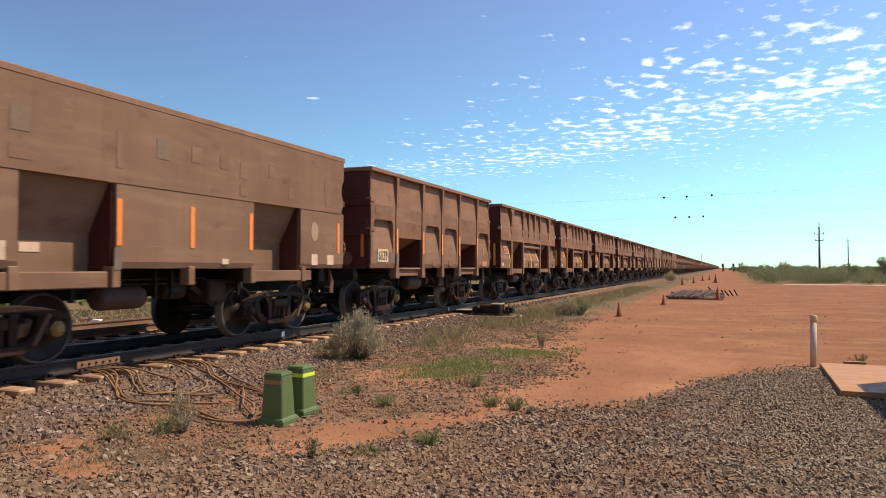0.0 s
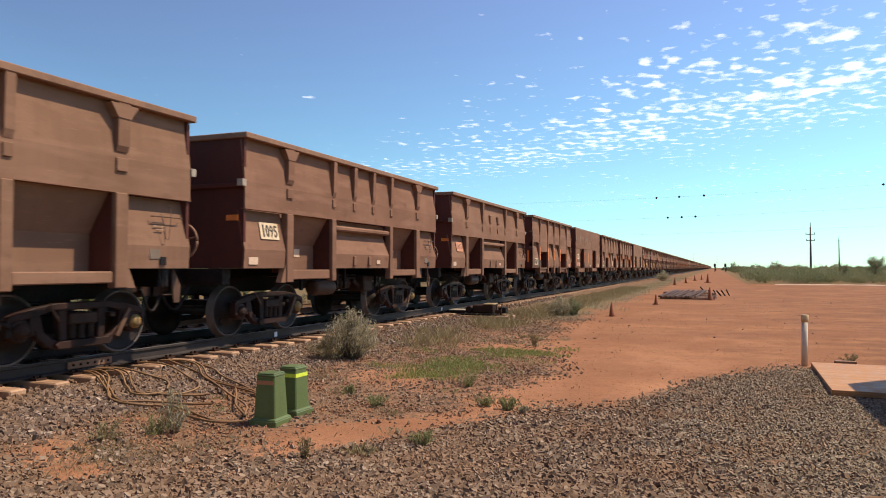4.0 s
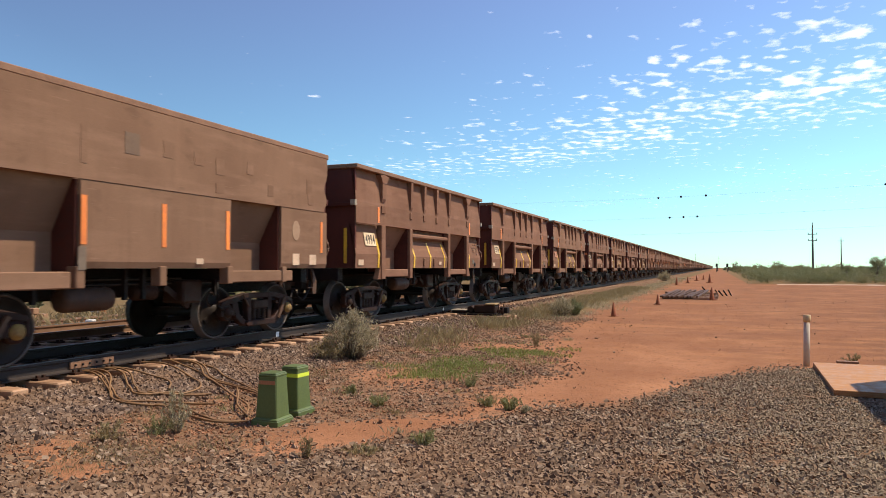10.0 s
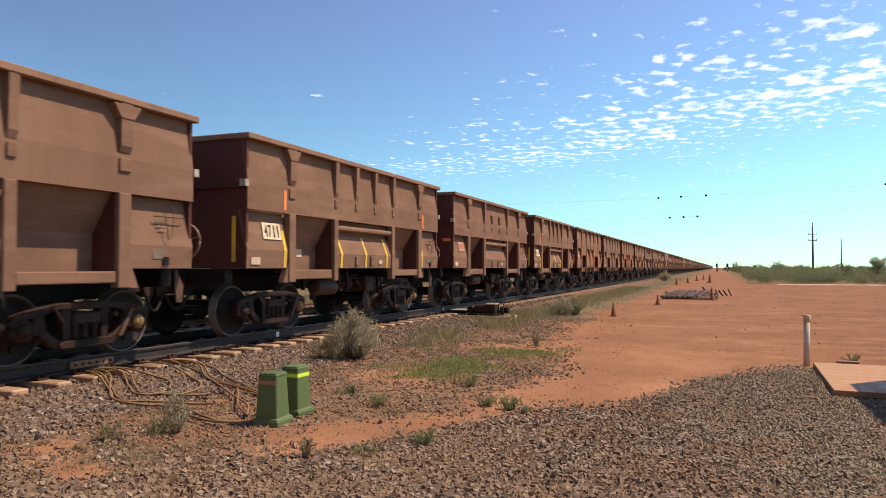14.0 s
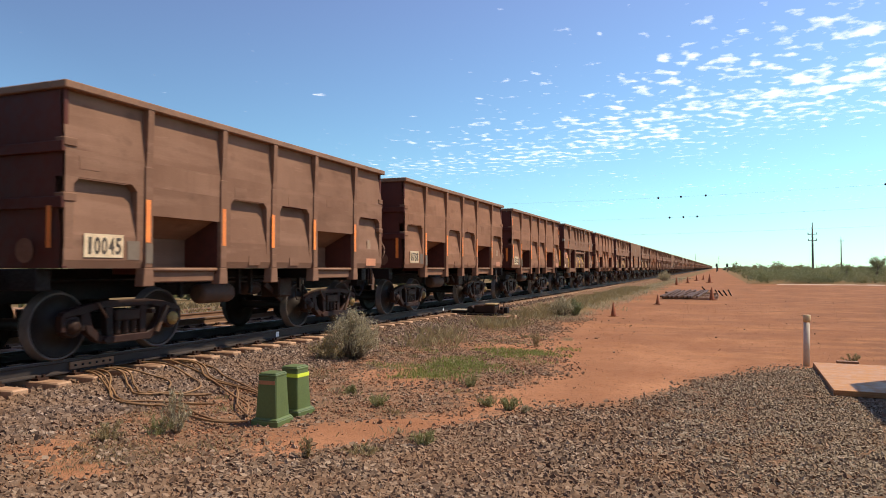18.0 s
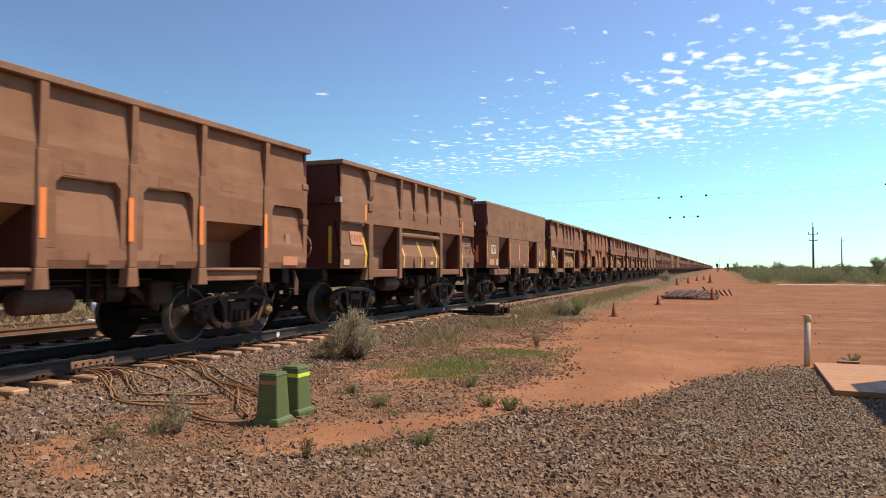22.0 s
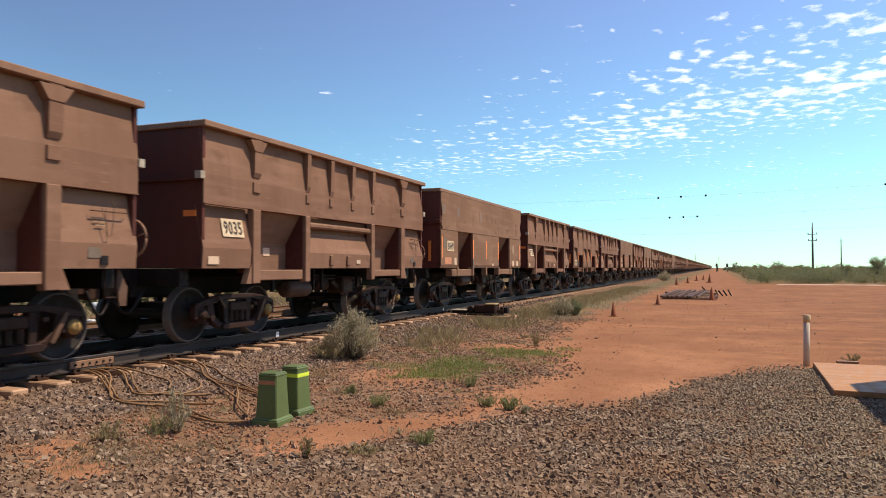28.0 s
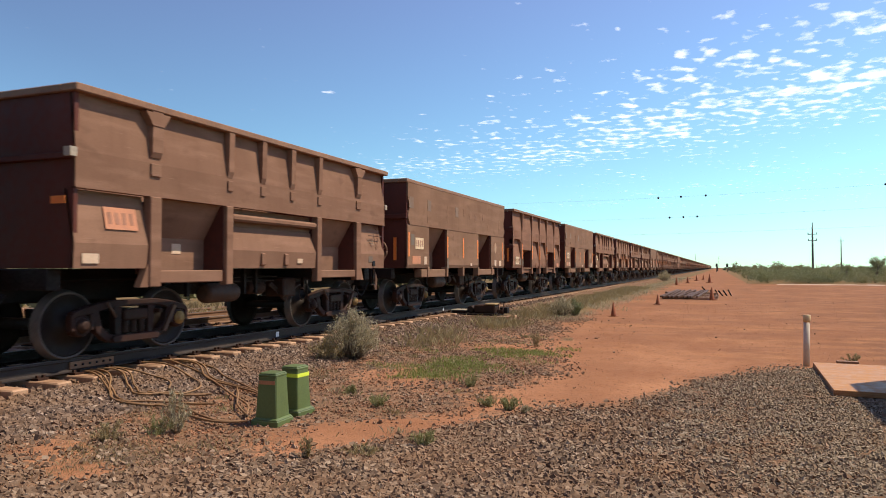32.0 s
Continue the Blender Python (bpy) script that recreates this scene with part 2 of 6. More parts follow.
def ground_material():
    """Red soil, gravel and greenish patches, by the cover map of the ground, broken up by noise."""
    m, t, b = shader("red_ground", (0.4, 0.15, 0.07), 0.95)
    b.inputs["Specular IOR Level"].default_value = 0.06
    geo = t.nodes.new("ShaderNodeNewGeometry")
    p = geo.outputs["Position"]
    cover = t.nodes.new("ShaderNodeAttribute")
    cover.attribute_name = "cover"
    sep = t.nodes.new("ShaderNodeSeparateColor")
    t.links.new(cover.outputs["Color"], sep.inputs[0])
    big, mid, fine = grain(t, 0.25, 5, p), grain(t, 2.2, 6, p), grain(t, 45, 4, p)
    soil = mix_colour(t, ramp(t, big, 0.35, 0.65), (0.255, 0.111, 0.052), (0.325, 0.146, 0.072))
    soil = mix_colour(t, sums(t, "MULTIPLY", ramp(t, mid, 0.45, 0.7), 0.6), soil, (0.235, 0.095, 0.044))
    tracks = grain(t, 0.8, 6, p, (0.25, 0.55, 1))
    soil = mix_colour(t, sums(t, "MULTIPLY", ramp(t, tracks, 0.47, 0.58), 0.6), soil, (0.385, 0.170, 0.075))
    along = t.nodes.new("ShaderNodeSeparateXYZ")
    t.links.new(p, along.inputs[0])
    worn = sums(t, "MULTIPLY", ramp(t, sums(t, "ADD", along.outputs[1], sums(t, "MULTIPLY", big, 22.0)), 33.0, 20.0), 0.75)
    # wheels have polished a pale way towards the line; the open yard beside it stays darker and pebbly
    way = ramp(t, sums(t, "ADD", along.outputs[0], sums(t, "ADD", sums(t, "MULTIPLY", big, 5.0), sums(t, "MULTIPLY", along.outputs[1], -0.02))), 4.6, 1.6)
    worn = sums(t, "MULTIPLY", worn, sums(t, "ADD", 0.30, sums(t, "MULTIPLY", way, 0.70)))
    soil = mix_colour(t, worn, soil, (0.445, 0.207, 0.104))
    bands = grain(t, 0.40, 7, p, (0.55, 1.0, 1))
    soil = mix_colour(t, sums(t, "MULTIPLY", ramp(t, bands, 0.47, 0.62), 0.60), soil, (0.225, 0.098, 0.050))
    patches = grain(t, 1.1, 10, p, (0.70, 1.0, 1))
    open_yard = sums(t, "SUBTRACT", 1.0, way)
    soil = mix_colour(t, sums(t, "MULTIPLY", ramp(t, patches, 0.47, 0.60), sums(t, "ADD", 0.22, sums(t, "MULTIPLY", open_yard, 0.5))), soil, (0.165, 0.076, 0.040))
    crumbs = grain(t, 14, 6, p)
    soil = mix_colour(t, sums(t, "MULTIPLY", ramp(t, crumbs, 0.52, 0.68), 0.6), soil, (0.20, 0.083, 0.040))
    ruts = grain(t, 1.4, 5, p, (0.5, 0.16, 1))
    soil = mix_colour(t, sums(t, "MULTIPLY", ramp(t, ruts, 0.47, 0.57), 0.5), soil, (0.235, 0.098, 0.046))
    pebbles = node(t, "ShaderNodeTexVoronoi", Scale=9.0)
    t.links.new(p, pebbles.inputs["Vector"])
    soil = mix_colour(t, sums(t, "MULTIPLY", ramp(t, pebbles.outputs["Distance"], 0.16, 0.08), 0.7), soil, (0.15, 0.075, 0.045))
    grit = node(t, "ShaderNodeTexVoronoi", Scale=38.0)
    t.links.new(p, grit.inputs["Vector"])
    soil = mix_colour(t, sums(t, "MULTIPLY", ramp(t, grit.outputs["Distance"], 0.30, 0.15), sums(t, "MULTIPLY", ramp(t, mid, 0.35, 0.6), 0.75)), soil, (0.13, 0.066, 0.040))
    cells = node(t, "ShaderNodeTexVoronoi", Scale=26.0)
    t.links.new(p, cells.inputs["Vector"])
    grav = mix_colour(t, cells.outputs["Color"], (0.090, 0.052, 0.032), (0.28, 0.165, 0.094))
    grav = mix_colour(t, sums(t, "MULTIPLY", fine, 0.5), grav, (0.17, 0.095, 0.055))
    edge = sums(t, "ADD", sep.outputs[0], sums(t, "ADD", sums(t, "MULTIPLY", sums(t, "SUBTRACT", mid, 0.5), 1.0), sums(t, "MULTIPLY", sums(t, "SUBTRACT", crumbs, 0.5), 1.6)))
    c = mix_colour(t, ramp(t, edge, 0.34, 0.70), soil, grav)
    green = sums(t, "ADD", sep.outputs[1], sums(t, "MULTIPLY", sums(t, "SUBTRACT", mid, 0.5), 1.0))
    c = mix_colour(t, sums(t, "MULTIPLY", ramp(t, green, 0.45, 0.8), 0.75), c, (0.15, 0.115, 0.05))
    c = mix_colour(t, sums(t, "MULTIPLY", fine, 0.25), c, (0.24, 0.108, 0.052))
    t.links.new(c, b.inputs["Base Color"])
    hgt = sums(t, "ADD", fine, sums(t, "MULTIPLY", cells.outputs["Distance"], sep.outputs[0]))
    relief(t, b, hgt, 0.6, 0.02)
    return m


GROUND = ground_material()

# ---- building blocks ----


def box(bm, x0, x1, y0, y1, z0, z1):
    v = [bm.verts.new(p) for p in ((x0, y0, z0), (x1, y0, z0), (x1, y1, z0), (x0, y1, z0),
                                   (x0, y0, z1), (x1, y0, z1), (x1, y1, z1), (x0, y1, z1))]
    for f in ((3, 2, 1, 0), (4, 5, 6, 7), (0, 1, 5, 4), (1, 2, 6, 5), (2, 3, 7, 6), (3, 0, 4, 7)):
        bm.faces.new([v[i] for i in f])
    return bm


def prism(bm, outline, a, b, axis="y"):
    """A flat outline drawn out from a to b: (x, z) along y, (y, z) along x, or (x, y) along z."""
    def at(p, s):
        return {"y": (p[0], s, p[1]), "x": (s, p[0], p[1]), "z": (p[0], p[1], s)}[axis]
    lo, hi = [bm.verts.new(at(p, a)) for p in outline], [bm.verts.new(at(p, b)) for p in outline]
    n = len(outline)
    faces = [bm.faces.new(lo), bm.faces.new(hi[::-1])]
    faces += [bm.faces.new((lo[i], hi[i], hi[(i + 1) % n], lo[(i + 1) % n])) for i in range(n)]
    bmesh.ops.recalc_face_normals(bm, faces=faces)
    return bm


def lathe(bm, outline, axis="z", at=(0, 0, 0), seg=20, closed=False):
    """Turns (radius, height) points about an axis through at; closed: a ring, its outline shut upon itself."""
    rings = []
    for r, h in outline:
        ring = []
        for i in range(seg):
            a = 2 * math.pi * i / seg
            c, s = r * math.cos(a), r * math.sin(a)
            p = {"z": (c, s, h), "x": (h, c, s), "y": (s, h, c)}[axis]
            ring.append(bm.verts.new((p[0] + at[0], p[1] + at[1], p[2] + at[2])))
        rings.append(ring)
    faces = []
    for a, b in zip(rings, rings[1:] + rings[:1] if closed else rings[1:]):
        faces += [bm.faces.new((a[i], a[(i + 1) % seg], b[(i + 1) % seg], b[i])) for i in range(seg)]
    if not closed:
        faces += [bm.faces.new(rings[0][::-1]), bm.faces.new(rings[-1])]
    bmesh.ops.recalc_face_normals(bm, faces=faces)
    for f in faces if closed else faces[:-2]:
        f.smooth = True
    return bm


def rod(bm, a, b, r, seg=8):
    """A round bar from a to b."""
    a, b = Vector(a), Vector(b)
    m = (b - a).to_track_quat("Z", "Y").to_matrix()
    lo, hi = [], []
    for i in range(seg):
        o = m @ Vector((r * math.cos(2 * math.pi * i / seg), r * math.sin(2 * math.pi * i / seg), 0))
        lo.append(bm.verts.new(a + o)), hi.append(bm.verts.new(b + o))
    for i in range(seg):
        bm.faces.new((lo[i], lo[(i + 1) % seg], hi[(i + 1) % seg], hi[i])).smooth = True
    bm.faces.new(lo[::-1]), bm.faces.new(hi)
    return bm


def mesh_of(name, bm, material, soften=0.0):
    if soften:
        bmesh.ops.bevel(bm, geom=list(bm.edges), offset=soften, segments=1, affect="EDGES", clamp_overlap=True)
    me = bpy.data.meshes.new(name)
    bm.to_mesh(me)
    bm.free()
    me.materials.append(material)
    return me


def part(name, bm, material, parent, label="", soften=0.0):
    ob = new(name, mesh_of(name, bm, material, soften))
    ob.parent = parent
    return tagged(ob, label)


def share(name, me, parent, m=None, label=""):
    ob = new(name, me)
    ob.parent = parent
    if m is not None:
        ob.matrix_basis = m
    return tagged(ob, label)


def thing(name, label, category, group="", at=None, kind=""):
    ob = new(name)
    ob.empty_display_size = 0.2
    if at is not None:
        ob.matrix_basis = at
    return tagged(ob, label, category, group, kind)


def solid(name, bm, material, label, category, group="", kind="", at=None, soften=0.0):
    ob = new(name, mesh_of(name, bm, material, soften))
    if at is not None:
        ob.matrix_basis = at
    return tagged(ob, label, category, group, kind)


def bulk(name, verts, faces, material, smooth=False):
    me = bpy.data.meshes.new(name)
    me.from_pydata(verts, [], faces)
    me.materials.append(material)
    if smooth:
        me.shade_smooth()
    return me


# ---- lie of the land ----
TRACK, TRACK_2 = -9.2, -13.0
RAIL_Z = 0.43


def land(x, y):
    """Height of the ground: flat, with the ballast bed of the two tracks."""
    x, y = np.asarray(x, float), np.asarray(y, float)
    bed = np.interp(x, [-17.0, -15.0, -14.3, -11.6, -11.1, -10.6, -7.88, -7.4, -6.2], [0.0, 0.12, 0.14, 0.14, 0.11, 0.14, 0.125, 0.055, 0.0])
    wave = 0.35 * 0.018 * np.sin(x * 2.3 + 1.1 * np.sin(y * 0.9)) + 0.3 * 0.014 * np.sin(y * 1.7 + 1.3 * np.cos(x * 1.4)) + 0.4 * 0.010 * np.sin(x * 5.1 + y * 4.3)
    fade = np.clip((40 - np.abs(y)) / 30, 0, 1) * np.clip((x + 8.2) / 1.0, 0.15, 1)
    lift = 0.018 * np.clip((y - 13) / 9, 0, 1) * np.clip((bed - 0.08) / 0.05, 0, 1)
    return bed + lift + wave * fade


def lumps(x, y, s):
    return (np.sin(x * s + 1.7 * np.sin(y * s * 0.7)) + np.sin(y * s * 1.3 + 1.9 * np.cos(x * s * 0.6)) + np.sin((x + y) * s * 0.8 + 2.0)) / 3


YARD_EDGE = ([-7, -5.2, -4.2, -3.6, -3.1, -2.6, -2.2, -1.6, -1.2, -0.6, 0.25, 1.2, 4, 9], [4.6, 4.9, 5.2, 5.6, 6.5, 7.6, 8.1, 8.7, 9.2, 10.8, 12.5, 13.3, 13.8, 13.8])


def gravel_cover(x, y):
    """Where stones cover the soil: the ballast, the yard gravel in front, and a mixed strip between."""
    x, y = np.asarray(x, float), np.asarray(y, float)
    ballast = np.clip((-6.3 - x) / 0.5, 0, 1) * np.clip((x + 17.5) / 1.0, 0, 1)
    # the yard gravel ends along a line that runs away to the right
    edge_y = np.interp(x, *YARD_EDGE)
    yard = np.clip((edge_y - y + 0.45 * lumps(x, y, 2.1)) / 1.6 + 0.45, 0, 1)
    strip_r = np.interp(y, [5, 7, 8.5, 10, 11.3, 12.5, 14, 16, 20, 26, 34, 60], [-3.5, -2.9, -2.6, -2.5, -2.15, -2.35, -2.9, -3.5, -3.9, -3.9, -3.9, -4.3])
    strip = np.clip((strip_r - x) / 0.9 + 0.3, 0, 1) * np.clip(0.85 + 0.55 * lumps(x + 3, y, 1.3), 0, 1)
    bare = np.exp(-(((x - 0.35 * (y - 6.5) + 3.55) / 0.62) ** 2 + ((y - 6.5) / 0.85) ** 2)) + 0.75 * np.exp(-(((x + 4.1) / 1.3) ** 2 + ((y - 14.7) / 0.75) ** 2))
    # a tongue of bare soil runs in before the ballast
    u, v = (x + 5.45) * 0.86 - (y - 4.62) * 0.5, (x + 5.45) * 0.5 + (y - 4.62) * 0.86
    tongue = np.exp(-((u / 1.0) ** 4 + (v / 0.36) ** 2)) * (0.8 + 0.45 * lumps(x, y, 5.0))
    strip = strip * np.clip(1.15 - 1.3 * bare - 1.2 * tongue, 0, 1)
    return np.maximum(np.maximum(ballast, yard * np.clip(1.1 - 0.9 * bare - 1.25 * tongue, 0, 1)), strip * 0.9)


def green_cover(x, y):
    x, y = np.asarray(x, float), np.asarray(y, float)
    patch = np.exp(-(((x + 4.2) / 0.8) ** 2 + ((y - 11.0) / 1.3) ** 2)) + 0.8 * np.exp(-(((x + 3.6) / 0.9) ** 2 + ((y - 13.6) / 0.7) ** 2))
    verge = np.clip(1 - np.abs(x + 5.6) / 1.9, 0, 1) * np.clip((y - 15) / 8, 0, 1) * 1.2
    return np.clip(patch + verge + 0.9 * (x > 3) * np.clip((y - 74) / 6, 0, 1) + 0.9 * np.clip((-18 - x) / 2, 0, 1), 0, 1)


def lines(*spans):
    out = []
    for a, b, step in spans:
        out += list(np.arange(a, b - step * 0.3, step))
    return np.array(out + [spans[-1][1]])


def build_ground():
    xs = lines((-4000, -400, 400), (-400, -60, 40), (-60, -18, 3), (-18, 4, 0.14), (4, 24, 1), (24, 200, 16), (200, 4200, 400))
    ys = lines((-400, -20, 40), (-20, 2, 2), (2, 22, 0.14), (22, 60, 0.5), (60, 300, 8), (300, 4600, 200))
    gx, gy = np.meshgrid(xs, ys)
    gz = land(gx, gy)
    gz = gz + np.where((gy > 2) & (gy < 30) & (gx > -8) & (gx < 4), 0.008 * np.random.randn(*gz.shape), 0)
    nx, ny = len(xs), len(ys)
    verts = np.stack([gx, gy, gz], -1).reshape(-1, 3)
    i = (np.arange(ny - 1)[:, None] * nx + np.arange(nx - 1)[None, :]).reshape(-1)
    faces = np.stack([i, i + 1, i + nx + 1, i + nx], -1)
    me = bulk("ground", verts.tolist(), faces.tolist(), GROUND, True)
    cover = np.zeros((len(verts), 4), np.float32)
    cover[:, 0], cover[:, 1], cover[:, 3] = gravel_cover(gx, gy).reshape(-1), green_cover(gx, gy).reshape(-1), 1
    me.color_attributes.new("cover", "FLOAT_COLOR", "POINT").data.foreach_set("color", cover.reshape(-1))
    return tagged(new("ground", me), "red dirt ground with gravel and weeds beside the railway", "ground", kind="structure")


build_ground()


def stones(name, count, spread, small, large, material, label, density, sink=0.22, flat=0.75, simple=True, tilt=0.6):
    """Crushed stones on the ground, each its own angular piece. spread: x0, x1, y0, y1; density keeps a share of them."""
    x, y = np.random.uniform(spread[0], spread[1], count), np.random.uniform(spread[2], spread[3], count)
    keep = np.random.rand(count) < density(x, y)
    x, y = x[keep], y[keep]
    n = len(x)
    size = small + (large - small) * np.random.rand(n) ** 2.2
    cube = np.array([(a, b, c) for a in (-1, 1) for b in (-1, 1) for c in (-1, 1)], float) * 0.5
    if simple:
        cube = np.array([(1, 0, 0), (0, 1, 0), (-1, 0, 0), (0, -1, 0), (0, 0, 1), (0, 0, -1)], float) * 0.80
    m = len(cube)
    v = cube[None] + np.random.uniform(-0.24, 0.24, (n, m, 3)) * (1.0 if simple else 0.85)
    v[:, :, 2] *= flat
    q = np.random.randn(n, 4) * np.array([1.0, tilt, tilt, 1.0])
    q /= np.linalg.norm(q, axis=1)[:, None]
    w, a, b, c = q.T
    rot = np.stack([1 - 2 * (b * b + c * c), 2 * (a * b - c * w), 2 * (a * c + b * w),
                    2 * (a * b + c * w), 1 - 2 * (a * a + c * c), 2 * (b * c - a * w),
                    2 * (a * c - b * w), 2 * (b * c + a * w), 1 - 2 * (a * a + b * b)], -1).reshape(n, 3, 3)
    v = np.einsum("nij,nkj->nki", rot, v) * size[:, None, None]
    v += np.stack([x, y, land(x, y) + size * (0.5 - sink) * flat], -1)[:, None, :]
    quads = np.array([(0, 1, 3, 2), (4, 6, 7, 5), (0, 4, 5, 1), (2, 3, 7, 6), (0, 2, 6, 4), (1, 5, 7, 3)])
    if simple:
        quads = np.array([(0, 1, 4), (1, 2, 4), (2, 3, 4), (3, 0, 4), (1, 0, 5), (2, 1, 5), (3, 2, 5), (0, 3, 5)])
    faces = (quads[None] + m * np.arange(n)[:, None, None]).reshape(-1, quads.shape[1])
    me = bulk(name, v.reshape(-1, 3).tolist(), faces.tolist(), material)
    return tagged(new(name, me), label, "gravel", kind="stuff")


def in_view(x, y):
    """The sector of the ground that lies before the viewpoint."""
    a = np.degrees(np.arctan2(x, y))
    return (a > -56) & (a < 14)


def patchy(x, y):
    """Small drifts of stones with soil between them."""
    return np.clip(0.8 + 0.45 * lumps(x, y, 6.3) + 0.35 * lumps(x + 9, y - 4, 13.0), 0.15, 1)


def tongue_free(x, y):
    return np.random.rand(len(x)) < np.clip(gravel_cover(x, y) * 1.3, 0, 1) ** 2


stones("ballast", 72000, (-7.9, -6.2, 2.5, 26), 0.020, 0.062, ROCK, "crushed grey-brown rock ballast on the shoulder of the track",
       lambda x, y: np.clip((-6.25 - x) / 0.5, 0.1, 1) * in_view(x, y) * np.where(y < 14, 1, 0.6), 0.15, 0.72, False)
stones("ballast", 36000, (-15.8, -7.6, 3.0, 40), 0.04, 0.085, ROCK, "crushed rock ballast between the sleepers of both tracks",
       lambda x, y: 0.9 * in_view(x, y))


def yard_share(x, y):
    """Share of the yard gravel at a place: full inside, thinning out along its edge."""
    edge = np.interp(x, *YARD_EDGE)
    return in_view(x, y) * tongue_free(x, y) * (y < edge + 0.2) * np.clip((edge - y) / 2.0 + 0.15, 0, 1)


stones("gravel", 80000, (-6.6, 2.4, 3.2, 9.5), 0.016, 0.054, ROCK_BROWN, "coarse brown slabs of gravel on the yard",
       lambda x, y: yard_share(x, y) * np.clip(1.1 - 0.95 * (x + 0.9) / 2.0 - 0.17 * (y - 4.3), 0.05, 1), 0.16, 0.55, False, 0.3)
stones("gravel", 95000, (-6.6, 2.4, 3.2, 12.5), 0.010, 0.036, ROCK_BROWN, "small brown gravel between the larger pieces",
       lambda x, y: yard_share(x, y) * np.clip(1.15 - 0.9 * (x + 0.9) / 2.0, 0.06, 1), 0.12)
stones("gravel", 130000, (-2.6, 3.2, 3.6, 15.2), 0.011, 0.034, ROCK_GREY, "fine grey gravel on the yard",
       lambda x, y: in_view(x, y) * tongue_free(x, y) * np.clip(0.12 + 0.6 * (x + 1.0) / 1.4, 0.08, 1) * np.clip((np.interp(x, *YARD_EDGE) - y) / 2.2 + 0.5, 0, 1), 0.12)
stones("gravel", 12000, (-0.6, 3.2, 3.4, 9.0), 0.016, 0.036, ROCK_GREY, "larger grey stones in the yard gravel",
       lambda x, y: in_view(x, y) * np.clip((np.interp(x, *YARD_EDGE) - y) / 1.6 + 0.2, 0, 1), 0.14, 0.6, False, 0.35)
stones("loose_stones", 170000, (-6.8, -1.6, 4.6, 26), 0.007, 0.028, ROCK_RED, "scattered loose stones on red soil",
       lambda x, y: in_view(x, y) * patchy(x, y) * (0.015 + 0.9 * (np.random.rand(len(x)) < gravel_cover(x, y) ** 1.4)) * np.clip(1.5 - y / 15, 0.35, 1), 0.3)
stones("loose_stones", 52000, (-6.8, -1.8, 4.6, 24), 0.013, 0.044, ROCK_BROWN, "scattered larger stones on red soil",
       lambda x, y: in_view(x, y) * patchy(x, y) * (0.006 + 0.9 * gravel_cover(x, y) ** 1.3), 0.3, 0.65, False, 0.4)
stones("loose_stones", 9000, (-3.0, 9, 7, 34), 0.005, 0.016, ROCK_RED, "fine pebbles pressed into the red dirt yard", lambda x, y: in_view(x, y) * patchy(x * 0.6, y * 0.4), 0.35)
stones("loose_stones", 110, (-3.0, 6, 8, 45), 0.015, 0.055, ROCK_BROWN, "few dark stones lying on the red dirt yard", lambda x, y: in_view(x, y) * 1.0)

# ---- railway tracks ----
SLEEPER_STEP, SLEEPER_START = 0.586, 0.25


def rail_outline(x):
    return [(x - 0.07, RAIL_Z - 0.185), (x + 0.07, RAIL_Z - 0.185), (x + 0.07, RAIL_Z - 0.168), (x + 0.012, RAIL_Z - 0.145),
            (x + 0.012, RAIL_Z - 0.045), (x + 0.036, RAIL_Z - 0.035), (x + 0.036, RAIL_Z - 0.004), (x - 0.036, RAIL_Z - 0.004),
            (x - 0.036, RAIL_Z - 0.035), (x - 0.012, RAIL_Z - 0.045), (x - 0.012, RAIL_Z - 0.145), (x - 0.07, RAIL_Z - 0.168)]


def build_track(centre, label, near):
    track = thing("railway_track", label, "railway track", "railway tracks", kind="structure")
    for side in (-1, 1):
        x = centre + side * 0.754
        part("rail", prism(bmesh.new(), rail_outline(x), -60, 1700), RAIL_STEEL if near > 100 else RAIL_RUSTY, track, "rusty steel rail")
        part("rail_head", box(bmesh.new(), x - 0.034, x + 0.034, -60, 1700, RAIL_Z - 0.004, RAIL_Z), RAIL_TOP, track, "polished running surface")
    bm = bmesh.new()
    box(bm, -1.3, 1.3, -0.115, 0.115, 0.0, 0.215)
    sleeper = mesh_of("sleeper", bm, SLEEPER, 0.018)
    bm = bmesh.new()
    for side in (-1, 1):
        box(bm, side * 0.754 - 0.16, side * 0.754 + 0.16, -0.08, 0.08, 0.215, RAIL_Z - 0.184)
        for s2 in (-1, 1):
            for s3 in (-1, 1):
                box(bm, side * 0.754 + s2 * 0.105 - 0.02, side * 0.754 + s2 * 0.105 + 0.02, s3 * 0.045 - 0.018, s3 * 0.045 + 0.018, 0.235, 0.28)
    plates = mesh_of("tie_plates", bm, CAST)
    for i in range(-4, near):
        m = pose(centre + random.uniform(-0.03, 0.03), SLEEPER_START + i * SLEEPER_STEP + random.uniform(-0.02, 0.02), random.uniform(-0.008, 0.004), 0, 0, random.uniform(-1.2, 1.2))
        s = share("sleeper", sleeper, track, m)
        share("tie_plates", plates, s)
    bm = bmesh.new()
    for i in range(near, 480):
        y = SLEEPER_START + i * SLEEPER_STEP
        box(bm, centre - 1.3, centre + 1.3, y - 0.115, y + 0.115, 0.0, 0.215)
    tagged(part("far_sleepers", bm, SLEEPER, track, "sleepers further along the line"), kind="stuff")
    return track


track_1 = build_track(TRACK, "heavy-haul railway track with dusty tan sleepers on crushed ballast", 110)
track_2 = build_track(TRACK_2, "second railway track beyond the train on pale ballast", 60)

